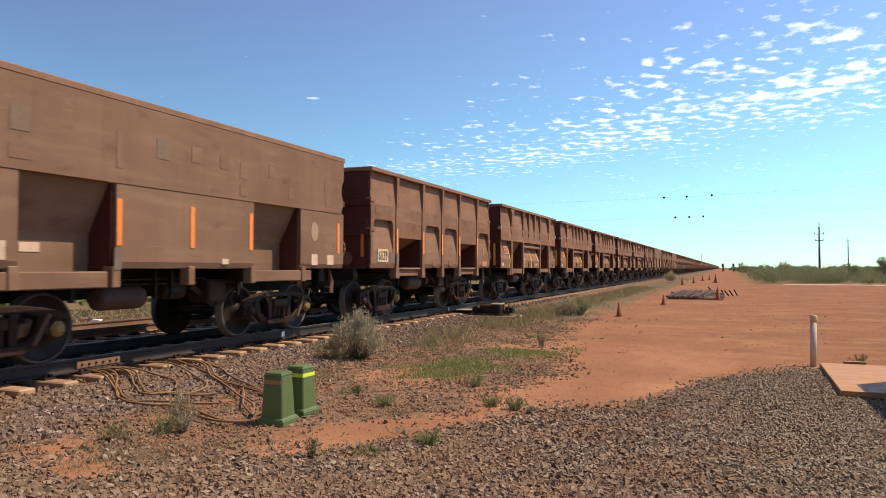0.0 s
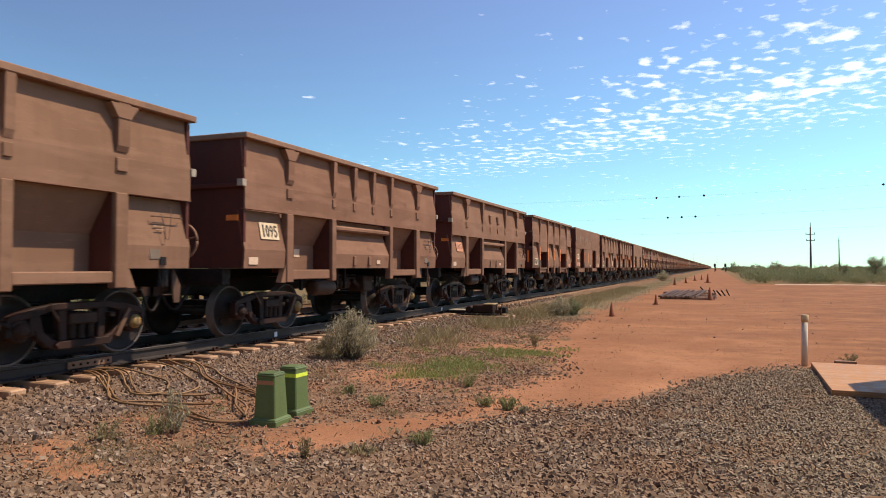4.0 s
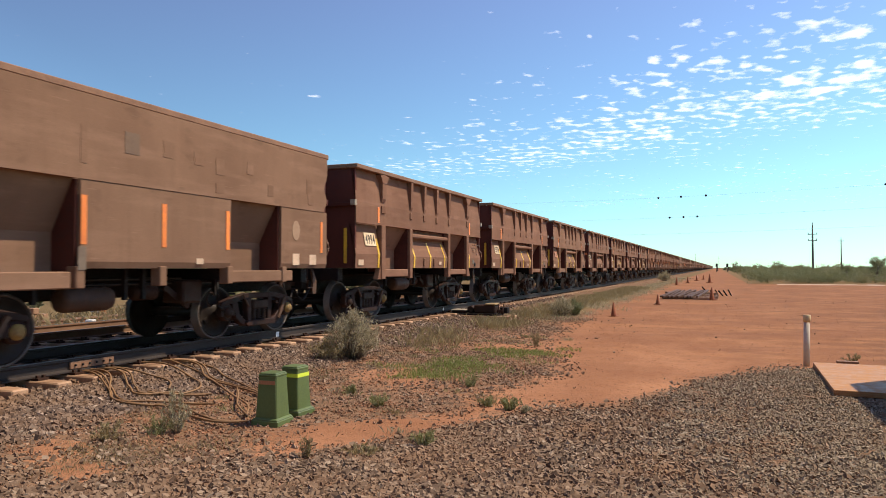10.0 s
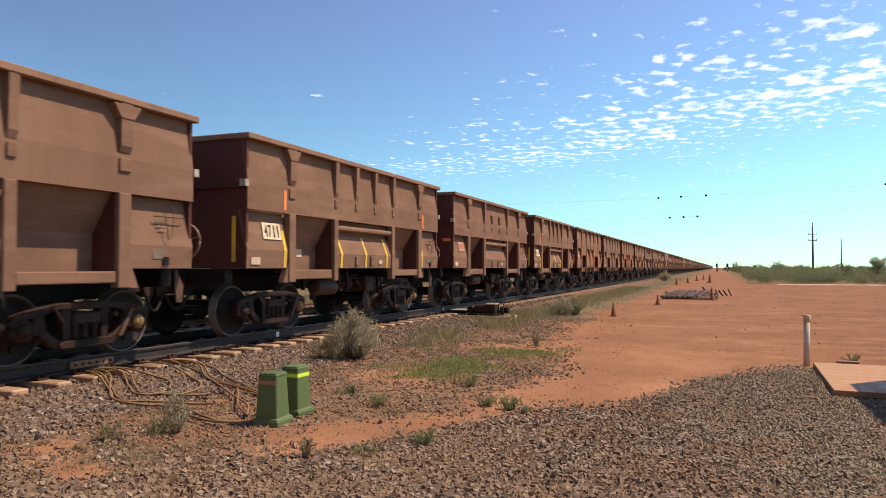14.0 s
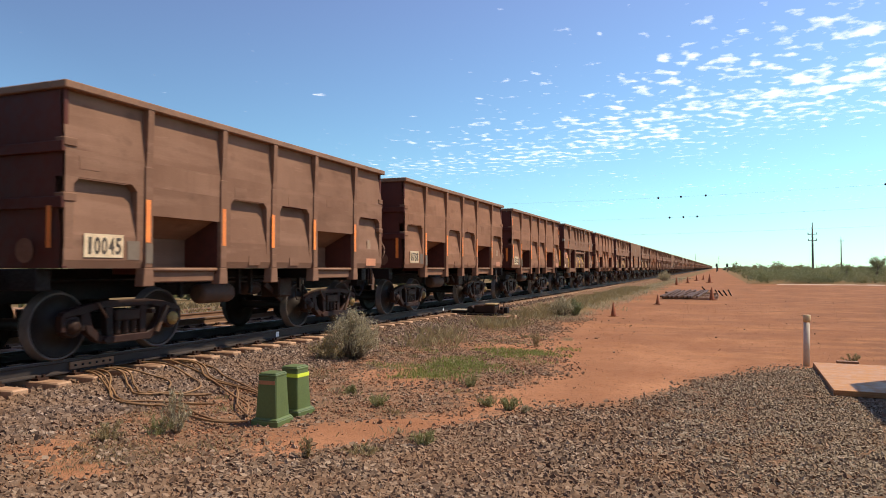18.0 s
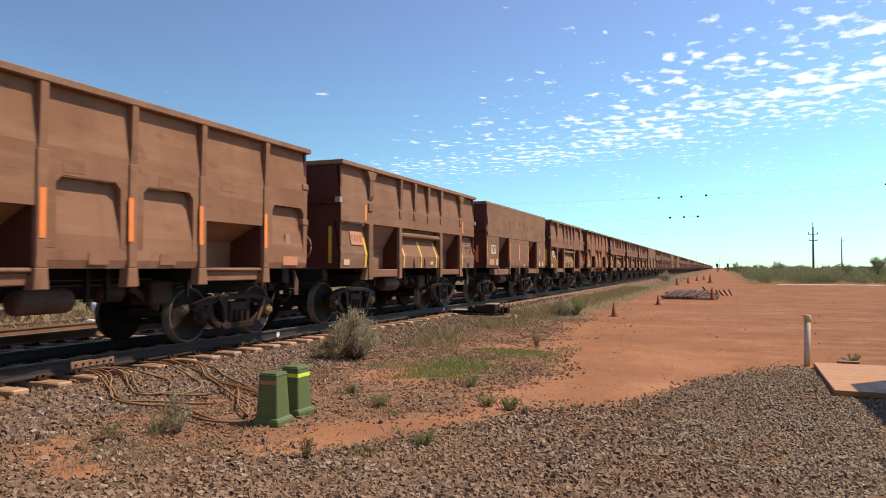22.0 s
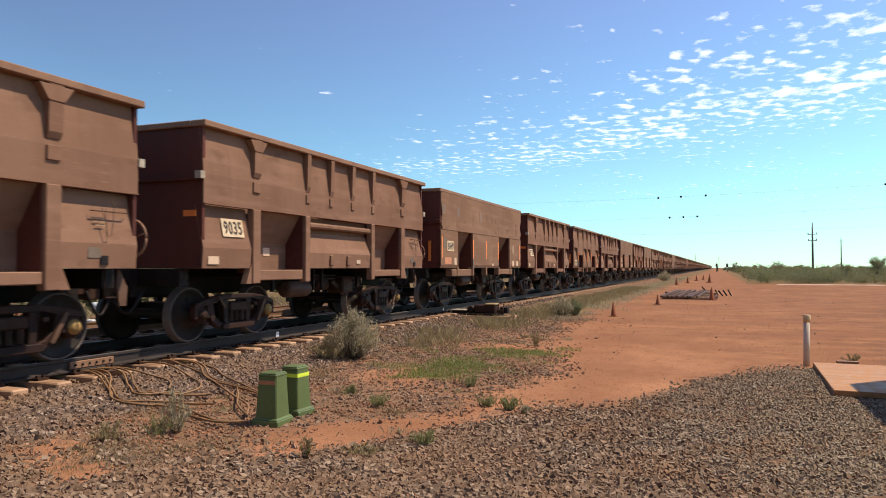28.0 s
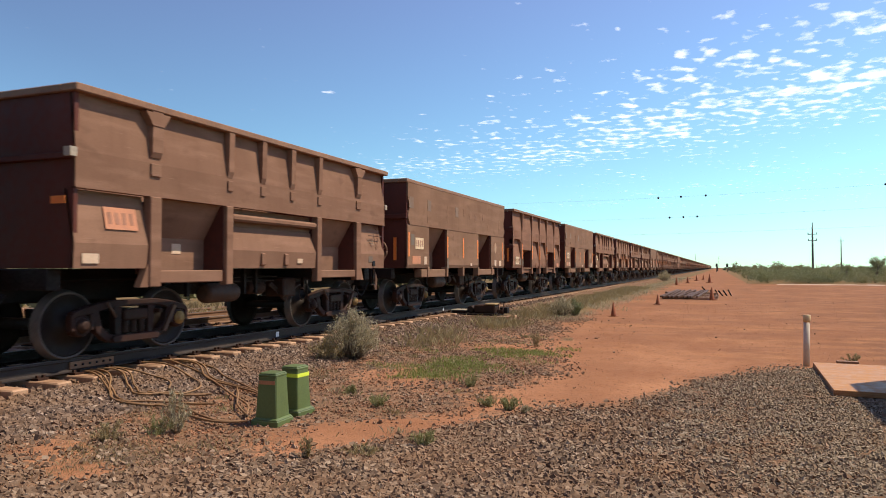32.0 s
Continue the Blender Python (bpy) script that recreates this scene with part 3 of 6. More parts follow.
# joint in the near rail, with its fishplate and bolts
NEAR_RAIL = TRACK + 0.754
jy = 7.6
fishplate = part("fishplate", box(bmesh.new(), NEAR_RAIL + 0.014, NEAR_RAIL + 0.05, jy - 0.38, jy + 0.38, RAIL_Z - 0.15, RAIL_Z - 0.045), RIM, track_1, "rust-brown bolted fishplate", 0.008)
for i in range(6):
    part("bolt", lathe(bmesh.new(), [(0.016, 0.05), (0.016, 0.062), (0.010, 0.064), (0.010, 0.075)], "x", (NEAR_RAIL, jy - 0.30 + i * 0.12, RAIL_Z - 0.095), 8), STEEL, fishplate)
# white patches on the web paint in sunlight that falls between wagons
for y in (12.15, 21.5):
    part("paint_mark", box(bmesh.new(), NEAR_RAIL + 0.0125, NEAR_RAIL + 0.016, y, y + 0.10, RAIL_Z - 0.16, RAIL_Z - 0.04), WHITE_PAINT_SUN, track_1, "white patch painted on the rail web for sunlight")

# bits left lying beyond the second track
solid("marker_block", box(bmesh.new(), -0.10, 0.10, -0.10, 0.10, 0.0, 0.24), WHITE_PAINT_SUN, "small white-painted block beside the second track", "marker block", at=pose(-15.3, 13.75, 0.10, 0, 0, 20), soften=0.015)
drum = thing("marker_drum", "white and red marker drum on dry grass beyond the tracks", "marker drum", at=pose(-19.9, 18.2, 0.0))
part("drum", lathe(bmesh.new(), [(0.22, 0.0), (0.24, 0.04), (0.22, 0.3), (0.24, 0.34), (0.22, 0.5), (0.05, 0.52)], seg=20), WHITE_PAINT_SUN, drum)
part("red_panel", box(bmesh.new(), 0.2, 0.25, -0.14, 0.14, 0.06, 0.3), CONE_MAT, drum, "faded red panel")
for i, x in enumerate((-17.6, -17.9)):
    solid("spare_rail", prism(bmesh.new(), [(a - x - 0.0, b - RAIL_Z + 0.19) for a, b in rail_outline(x)], -30, 60), RAIL_RUSTY, "rusty spare rail lying beyond the second track", "rail", "spare rails", at=pose(x, 20 * i, 0.02))
for i in range(7):
    solid("spare_sleeper", box(bmesh.new(), -1.2, 1.2, -0.11, 0.11, 0, 0.2), SLEEPER, "pale dusty spare sleeper lying on dry grass", "sleeper", "spare sleepers",
          at=pose(-21.6 + random.uniform(-0.2, 0.2), 15.4 + 0.34 * (i % 4), 0.0 + 0.205 * (i // 4), 0, 0, 8 + random.uniform(-4, 4)), soften=0.015)

# ---- trackside things ----


def green_pedestal(x, y, turn, tape, label):
    """A tapered moulded box with a domed lid, a flared skirt and a band of tape."""
    box_thing = thing("cable_pedestal", label, "cable pedestal", "green cable pedestals", pose(x, y, land(x, y) - 0.02, 0, 0, turn))
    def tier(bm, w0, d0, z0, w1, d1, z1):
        lo = [bm.verts.new((sx * w0, sy * d0, z0)) for sx, sy in ((-1, -1), (1, -1), (1, 1), (-1, 1))]
        hi = [bm.verts.new((sx * w1, sy * d1, z1)) for sx, sy in ((-1, -1), (1, -1), (1, 1), (-1, 1))]
        for i in range(4):
            bm.faces.new((lo[i], lo[(i + 1) % 4], hi[(i + 1) % 4], hi[i]))
        bm.faces.new(lo[::-1]), bm.faces.new(hi)
        return bm
    part("body", tier(bmesh.new(), 0.136, 0.136, 0.05, 0.110, 0.110, 0.545), GREEN_BOX, box_thing, "", 0.012)
    part("skirt", tier(tier(bmesh.new(), 0.168, 0.168, 0.0, 0.165, 0.165, 0.075), 0.165, 0.165, 0.0752, 0.142, 0.142, 0.10), GREEN_BOX, box_thing, "", 0.008)
    part("lid", tier(tier(bmesh.new(), 0.114, 0.114, 0.535, 0.112, 0.112, 0.565), 0.112, 0.112, 0.5652, 0.097, 0.097, 0.58), GREEN_BOX, box_thing, "slightly overhanging lid", 0.008)
    bm = bmesh.new()
    if tape is LIME:
        tier(bm, 0.117, 0.117, 0.455, 0.115, 0.115, 0.497)
    else:
        box(bm, -0.098, 0.098, -0.1175, -0.11, 0.455, 0.497)
    part("tape_band", bm, tape, box_thing, "band of reflective tape")
    return box_thing


green_pedestal(-4.55, 6.50, 3, BROWN_TAPE, "green plastic cable pedestal with a brown tape band")
green_pedestal(-4.58, 6.98, -2, LIME, "green plastic cable pedestal with a lime tape band")


def hose(points, radius, label, rough=0.05):
    """A cable that lies loosely along the ground through a few turning points."""
    cu = bpy.data.curves.new("track_cable", "CURVE")
    cu.dimensions, cu.bevel_depth, cu.bevel_resolution, cu.resolution_u = "3D", radius, 2, 8
    sp = cu.splines.new("BEZIER")
    sp.bezier_points.add(len(points) - 1)
    for bp, (x, y, lift) in zip(sp.bezier_points, points):
        bp.co = (x, y, float(land(x, y)) + radius + 0.045 + lift + (0.055 if x < -7.7 else 0.0))
        bp.handle_left_type = bp.handle_right_type = "AUTO"
    cu.materials.append(HOSE)
    return tagged(new("track_cable", cu), label, "cable", "loose cables beside the track")


HOSES = [[(-8.5, 7.40), (-8.1, 7.33), (-7.48, 7.0), (-6.80, 6.54), (-6.45, 6.50), (-6.25, 6.62), (-5.81, 6.51), (-5.33, 6.24), (-4.93, 6.12), (-4.73, 6.2)],
         [(-8.5, 7.52), (-8.1, 7.55), (-7.30, 6.88), (-6.75, 6.56), (-6.53, 6.68), (-6.28, 6.81), (-5.99, 6.88), (-5.69, 6.93)],
         [(-8.4, 7.66), (-8.05, 7.70), (-7.27, 7.18), (-6.85, 6.97), (-6.70, 7.22), (-6.41, 7.29), (-6.22, 7.41)],
         [(-8.4, 7.72), (-8.02, 7.83), (-7.60, 7.92), (-7.25, 7.85), (-6.82, 7.4)],
         [(-8.3, 8.42), (-7.84, 8.45), (-7.2, 8.26), (-6.66, 7.80), (-6.5, 7.4), (-6.56, 7.2), (-6.9, 7.1)],
         [(-8.2, 8.75), (-7.8, 8.88), (-6.90, 8.28), (-6.24, 8.01), (-5.66, 7.72), (-4.9, 7.1)],
         [(-8.15, 8.85), (-7.6, 9.05), (-6.82, 8.58), (-6.08, 8.07), (-5.73, 7.83), (-4.95, 7.2)],
         [(-8.1, 8.80), (-7.4, 8.65), (-6.75, 8.18), (-5.85, 7.51), (-5.21, 6.96), (-4.95, 6.62), (-4.85, 6.45)],
         [(-6.1, 7.9), (-5.75, 7.45), (-5.39, 7.0), (-5.16, 6.77), (-4.9, 6.5)]]
for n, run in enumerate(HOSES):
    for twin in (0.0, 0.045) if n in (0, 2, 5) else (0.0,):
        hose([(x + twin + random.uniform(-0.02, 0.02), y + twin + random.uniform(-0.02, 0.02), 0.0) for x, y in run], 0.0135, "dusty yellow-brown cable lying on the ballast towards the green boxes")

# upright pipe and the plywood sheet
pipe = thing("marker_pipe", "dusty white upright pipe with a yellowed cap in the gravel", "pipe post", at=pose(1.41, 13.60, 0, 0, 1.0, 0))
part("tube", lathe(bmesh.new(), [(0.05, -0.1), (0.05, 0.80)], seg=24), PVC, pipe)
part("cap", lathe(bmesh.new(), [(0.057, 0.76), (0.06, 0.80), (0.06, 0.875), (0.05, 0.885)], seg=24), PIPE_CAP, pipe, "yellowed end cap")
board = thing("plywood_sheet", "pale plywood sheet lying flat on the gravel", "plywood sheet", at=pose(1.415, 10.55, 0.03, 0, 0, -1.6))
part("sheet", box(bmesh.new(), 0, 2.4, 0, 2.95, 0.03, 0.055), PLY, board, "", 0.004)
part("batten", box(bmesh.new(), 0.0, 2.4, 0.0, 0.09, -0.02, 0.0295), PLY, board, "weathered edge batten", 0.004)
part("batten", box(bmesh.new(), 0.0, 0.09, 0.1, 2.95, -0.04, 0.0295), OLD_TIMBER, board, "weathered edge batten", 0.004)
solid("timber_offcut", box(bmesh.new(), -0.17, 0.17, -0.05, 0.05, 0, 0.045), OLD_TIMBER, "short weathered timber offcut on the gravel", "timber", at=pose(2.1, 14.05, 0.02, 0, 0, 4), soften=0.006)

# ---- traffic cones, pickets ----


def cone(x, y, h, tilt=0):
    c = thing("traffic_cone", "small faded orange traffic cone on red dirt", "traffic cone", "cones along the track", pose(x, y, land(x, y), tilt, 0, random.uniform(0, 90)))
    part("base", box(bmesh.new(), -0.3 * h, 0.3 * h, -0.3 * h, 0.3 * h, 0, 0.05 * h), CONE_MAT, c, "", 0.01)
    part("cone", lathe(bmesh.new(), [(0.21 * h, 0.05 * h), (0.19 * h, 0.1 * h), (0.055 * h, h), (0.03 * h, h * 1.01)], seg=16), CONE_MAT, c)
    return c


for x, y, h in ((-3.41, 25.06, 0.48), (-2.56, 33.4, 0.47), (-3.75, 72, 0.75), (-3.1, 82, 0.7), (-2.6, 98, 0.7), (-1.9, 106, 0.7), (-1.2, 122, 0.7), (-0.85, 84, 0.95)):
    cone(x, y, h)

# ---- stack of old sleepers and the leaning pickets beside it ----
for y, h in ((40.1, 0.12), (41.3, 0.22), (42.5, 0.32)):
    solid("stack_bearer", box(bmesh.new(), -1.25, 1.25, -0.12, 0.12, 0, h), OLD_TIMBER, "old timber block under a stack of bars", "timber block", "stack bearers", at=pose(-1.6, y, 0, 0, 0, -3), soften=0.015)
x = -2.68
for i in range(12):
    x += random.uniform(0.12, 0.22)
    bm = box(bmesh.new(), -0.042, 0.042, -1.6, 1.6, 0, 0.10)
    solid("stacked_timber", bm, DARK_TIMBER, "dark weathered timber bar in a loose sloping stack on red dirt", "timber bar", "stacked timbers",
          at=pose(x, 41.3 + random.uniform(-0.5, 0.4), 0.213 + random.uniform(0, 0.006), 4.8, 0, -12 + random.uniform(-5, 5)), soften=0.012)
for i in range(5):
    bm = box(bmesh.new(), -0.60, 0.60, -0.10, 0.10, 0, 0.10 + 0.05 * i)
    solid("stacked_timber", bm, OLD_TIMBER, "short weathered timber beside a stack of bars", "timber bar", "stacked timbers",
          at=pose(-0.65 + random.uniform(-0.15, 0.15), 39.7 + i * 0.65, 0.0, 0, 0, random.uniform(-9, 9)), soften=0.012)
cone(-0.30, 39.4, 0.66)
for i in range(6):
    bm = box(bmesh.new(), -0.035, 0.035, -0.035, 0.035, 0, 0.42 + 0.3 * (i == 0))
    solid("steel_picket", bm, STEEL, "dark steel picket leaning beside the timber stack", "picket", "leaning pickets",
          at=pose(-0.45 + i * 0.24, 44.5 + 0.25 * i, 0, random.uniform(-12, 12), -38 + 6 * (i % 3), random.uniform(-20, 20)), soften=0.006)

# ---- points machine beside the near rail ----
pm = thing("points_machine", "dusty grey points machine on timbers beside the track", "points machine", at=pose(-7.02, 22.0, 0.06))
part("deck", box(bmesh.new(), -1.35, 0.42, -0.40, 0.40, 0.088, 0.15), STEEL, pm, "dark bed plate", 0.01)
part("housing", box(bmesh.new(), -0.42, 0.28, -0.24, 0.24, 0.152, 0.42), CAST, pm, "dusty dark cast housing", 0.03)
part("lid", box(bmesh.new(), -0.05, 0.31, -0.25, 0.25, 0.422, 0.475), MACHINE, pm, "pale dusty lid", 0.02)
part("motor_cover", lathe(bmesh.new(), [(0.10, -0.2), (0.12, -0.16), (0.12, 0.16), (0.10, 0.2)], "y", (-0.56, 0.0, 0.27), 16), CAST, pm, "round motor cover")
part("crank_box", box(bmesh.new(), -1.20, -0.70, -0.26, 0.26, 0.152, 0.23), CAST, pm, "low crank box", 0.02)
part("crank_lid", box(bmesh.new(), -1.22, -0.68, -0.28, 0.28, 0.232, 0.26), GREY_STEEL, pm, "pale dusty lid", 0.01)
for x in (0.36, 0.50):
    part("lever", rod(bmesh.new(), (x, -0.12, 0.1), (x + 0.03, -0.12 + 0.1 * (x > 0.4), 0.47), 0.022), CAST, pm, "upright hand lever")
part("lever_guard", box(bmesh.new(), 0.33, 0.54, -0.16, -0.10, 0.152, 0.27), CAST, pm, "", 0.01)
part("cable_box", box(bmesh.new(), 0.36, 0.62, 0.08, 0.34, 0.152, 0.34), STEEL, pm, "small dark cable box", 0.015)
for y in (-0.34, 0.30):
    part("bearer", box(bmesh.new(), -2.0, 0.85, y - 0.115, y + 0.115, -0.12, 0.085), SLEEPER, pm, "dusty timber bearer", 0.015)
part("rodding", rod(bmesh.new(), (-1.05, 0.0, 0.15), (-1.5, 0.0, 0.15), 0.03), STEEL, pm, "throw rod")
part("rodding", rod(bmesh.new(), (-1.05, 0.14, 0.15), (-1.5, 0.14, 0.15), 0.02), STEEL, pm, "detector rod")

# ---- plants ----


def leaves(centres, spread, size, long, count_each, up=0.5):
    """Small pointed leaves (two triangles each) scattered round given centres."""
    n = len(centres) * count_each
    c = np.repeat(np.asarray(centres, float), count_each, 0) + np.random.randn(n, 3) * np.asarray(spread)
    d = np.random.randn(n, 3)
    d[:, 2] = np.abs(d[:, 2]) * up + up * 0.4
    d /= np.linalg.norm(d, axis=1)[:, None]
    s = np.cross(d, np.random.randn(n, 3))
    s /= np.linalg.norm(s, axis=1)[:, None]
    w = size * np.random.uniform(0.6, 1.3, n)[:, None]
    v = np.stack([c - s * w * 0.5, c + d * w * long, c + s * w * 0.5, c - d * w * 0.25 * long], 1)
    f = np.arange(4 * n).reshape(-1, 4)
    return v.reshape(-1, 3), f


def shrub(x, y, height, width, stems, per_stem, leaf, long, mat, label, name="shrub"):
    z = float(land(x, y))
    s = thing(name, label, "shrub", "shrubs beside the track", pose(x, y, z - 0.02))
    bm = bmesh.new()
    centres = []
    for i in range(stems):
        a, lean = random.uniform(0, 2 * math.pi), random.uniform(0.05, 1.0)
        h = height * random.uniform(0.5, 1.08) * (1 - 0.38 * lean)
        base = Vector((0.10 * width * math.cos(a), 0.10 * width * math.sin(a), 0))
        tip = Vector((0.5 * width * lean * math.cos(a), 0.5 * width * lean * math.sin(a), h))
        mid = (base + tip) / 2 + Vector((random.uniform(-0.05, 0.05), random.uniform(-0.05, 0.05), 0.12 * h))
        r = 0.004 + 0.006 * height * random.random()
        rod(bm, base, mid, r, 4), rod(bm, mid, tip, r * 0.6, 4)
        for k in range(5):
            q = k / 4
            centres.append(tuple(mid.lerp(tip, q)) if k else tuple(base.lerp(mid, 0.75)))
    tagged(part("branchwork", bm, STEM, s), kind="stuff")
    v, f = leaves(centres, (0.032 * width, 0.032 * width, 0.05 * height), leaf, long, per_stem, 1.1)
    v[:, 2] = np.maximum(v[:, 2], 0.01)
    ob = new("foliage", bulk("foliage", v.tolist(), f.tolist(), mat))
    ob.parent = s
    return s


shrub(-6.36, 11.6, 0.95, 1.10, 150, 9, 0.013, 4.2, LEAF_GREY, "dry grey-green shrub on the ballast shoulder")
shrub(-6.62, 11.1, 0.42, 0.7, 40, 6, 0.016, 3.0, LEAF_DRY, "low dry tussock at the foot of a shrub")
shrub(-5.1, 24.5, 0.72, 1.05, 80, 7, 0.020, 3.0, LEAF_GREY, "rounded green-grey shrub on the verge")
shrub(-4.75, 24.9, 0.6, 0.7, 50, 6, 0.020, 3.0, LEAF_SCRUB, "green shrub growing beside a paler one")
shrub(-6.2, 92.0, 1.3, 2.2, 50, 7, 0.05, 2.5, LEAF_GREY, "pale round shrub further along the line")


def weed(x, y, height, width, stems, mat, label):
    """A wispy weed: thin upright stems that fan out, set with narrow leaves that point up along them."""
    w = thing("weed", label, "weed", "weeds among the stones", pose(x, y, float(land(x, y)) - 0.015, 0, 0, random.uniform(0, 360)))
    bm, centres = bmesh.new(), []
    for _ in range(stems):
        a, lean = random.uniform(0, 2 * math.pi), random.random() ** 1.3
        h = height * random.uniform(0.45, 1.0) * (1 - 0.3 * lean)
        base = Vector((0.12 * width * math.cos(a), 0.12 * width * math.sin(a), 0))
        tip = base + Vector((0.45 * width * lean * math.cos(a), 0.45 * width * lean * math.sin(a), h))
        mid = base.lerp(tip, 0.5) - Vector((0.08 * width * lean * math.cos(a), 0.08 * width * lean * math.sin(a), 0))
        rod(bm, base, mid, 0.0022, 3), rod(bm, mid, tip, 0.0014, 3)
        centres += [tuple(base.lerp(mid, 0.6)), tuple(mid), tuple(mid.lerp(tip, 0.4)), tuple(mid.lerp(tip, 0.75)), tuple(tip)]
    tagged(part("branchwork", bm, STEM, w), kind="stuff")
    v, f = leaves(centres, (0.03 * width, 0.03 * width, 0.03 * height), 0.0085, 4.6, 7, 1.3)
    v[:, 2] = np.maximum(v[:, 2], 0.008)
    ob = new("foliage", bulk("foliage", v.tolist(), f.tolist(), mat))
    ob.parent = w
    return w


weed(-5.25, 5.80, 0.46, 0.32, 34, LEAF_GREY, "tall thin grey-green weed in the gravel")
weed(-5.36, 5.62, 0.22, 0.30, 14, LEAF_WEED, "low green weed at the foot of a taller one")
weed(-5.62, 5.30, 0.20, 0.36, 22, LEAF_DRY, "loose clump of dry pale grass in the gravel")
weed(-2.62, 6.19, 0.17, 0.26, 16, LEAF_WEED, "small green weed in the gravel")
weed(-2.34, 8.10, 0.18, 0.30, 20, LEAF_WEED, "low green weed on red soil beside the gravel")
weed(-2.12, 8.02, 0.10, 0.26, 14, LEAF_GREY, "low grey-green weed on red soil beside the gravel")
weed(-2.62, 8.20, 0.12, 0.24, 14, LEAF_WEED, "low green weed on red soil beside the gravel")
weed(-3.88, 7.74, 0.20, 0.26, 16, LEAF_WEED, "small green weed among stones")
weed(-3.46, 5.44, 0.20, 0.16, 10, LEAF_DRY, "thin dry weed beside bare red soil")
weed(-3.05, 5.75, 0.09, 0.34, 22, LEAF_DRY, "flat dry clump of grass beside bare red soil")
weed(-3.63, 14.7, 0.36, 0.26, 22, LEAF_DRY, "small dry bush on red soil")
weed(-4.62, 8.4, 0.14, 0.26, 14, LEAF_WEED, "small green weed among stones")
weed(2.25, 14.5, 0.18, 0.36, 18, LEAF_DRY, "small dry weed behind the plywood sheet")
weed(-3.3, 9.5, 0.22, 0.30, 20, LEAF_WEED, "leafy green weed at the edge of the grass")


def blades(name, count, spread, h0, h1, width, material, label, density):
    """A sward of thin grass blades."""
    x, y = np.random.uniform(spread[0], spread[1], count), np.random.uniform(spread[2], spread[3], count)
    keep = np.random.rand(count) < density(x, y)
    x, y = x[keep], y[keep]
    n = len(x)
    a, lean = np.random.uniform(0, 2 * np.pi, n), np.random.uniform(0.1, 0.9, n)
    h = np.random.uniform(h0, h1, n)
    z = land(x, y) - 0.01
    dx, dy = np.cos(a), np.sin(a)
    v = np.stack([np.stack([x - dy * width, y + dx * width, z], -1), np.stack([x + dy * width, y - dx * width, z], -1),
                  np.stack([x + dx * lean * h * 0.4 + dy * width * 0.6, y + dy * lean * h * 0.4 - dx * width * 0.6, z + h * 0.65], -1),
                  np.stack([x + dx * lean * h, y + dy * lean * h, z + h], -1)], 1)
    me = bulk(name, v.reshape(-1, 3).tolist(), np.arange(4 * n).reshape(-1, 4).tolist(), material)
    return tagged(new(name, me), label, "grass", kind="stuff")


blades("grass", 40000, (-5.8, -2.6, 8.6, 15.2), 0.02, 0.09, 0.005, LEAF_GREEN, "patch of fresh green grass on red soil",
       lambda x, y: np.clip(green_cover(x, y) * 1.2 - 0.25 + 0.5 * lumps(x, y, 4.0), 0, 1))
blades("dry_grass", 64000, (-7.4, -4.6, 12, 60), 0.05, 0.28, 0.006, LEAF_DRY, "dry grass along the ballast toe",
       lambda x, y: np.clip(1 - np.abs(x + 6.1) / 1.2, 0, 1) * np.clip(0.35 + 0.9 * lumps(x, y, 1.7), 0, 1) * np.clip((y - 12) / 6, 0.15, 1))
blades("dry_grass", 26000, (-7.0, -2.6, 4.6, 12.5), 0.02, 0.08, 0.0025, LEAF_DRY, "sparse dry grass among the stones",
       lambda x, y: np.clip(lumps(x + 5, y, 2.6) * 1.3 - 0.35, 0, 0.8) * in_view(x, y) * np.clip((-2.4 - x), 0, 1))
blades("dry_grass", 30000, (-7.2, -3.2, 22, 120), 0.03, 0.14, 0.012, LEAF_GREY, "grey-green grass and low weeds on the verge",
       lambda x, y: np.clip(1.1 - np.abs(x + 5.4) / 1.7 + 0.3 * lumps(x, y, 0.9), 0, 1) * np.clip(0.5 + 0.8 * lumps(x, y, 1.2), 0, 1))
blades("dry_grass", 16000, (-6.6, -4.0, 4.0, 5.7), 0.015, 0.06, 0.002, LEAF_DRY, "short dry grass on bare soil before the ballast",
       lambda x, y: np.clip(0.35 + 0.9 * lumps(x, y, 3.2), 0, 1) * np.exp(-(((x + 5.3) / 1.0) ** 2 + ((y - 4.75) / 0.5) ** 2)))
for _ in range(46):
    gx, gy = random.uniform(-6.2, -2.6), random.uniform(5.4, 17)
    if gx < -2.2 - 0.02 * gy and (gx + 4.55) ** 2 + (gy - 6.7) ** 2 > 0.5:
        n, reach = random.randint(60, 160), random.uniform(0.06, 0.2)
        blades("grass_tuft", n * 3, (gx - 2 * reach, gx + 2 * reach, gy - 2 * reach, gy + 2 * reach), 0.02, random.uniform(0.05, 0.11), 0.0022, random.choice((LEAF_DRY, LEAF_GREY, LEAF_WEED)),
               "small tuft of dry grey-green grass among stones", lambda x, y: np.exp(-((x - gx) ** 2 + (y - gy) ** 2) / reach ** 2))
blades("verge_grass", 26000, (-21, -16.2, 4, 55), 0.08, 0.38, 0.02, LEAF_DRY, "dry grass behind the second track", lambda x, y: np.clip(0.6 + 0.7 * lumps(x, y, 1.1), 0, 1))


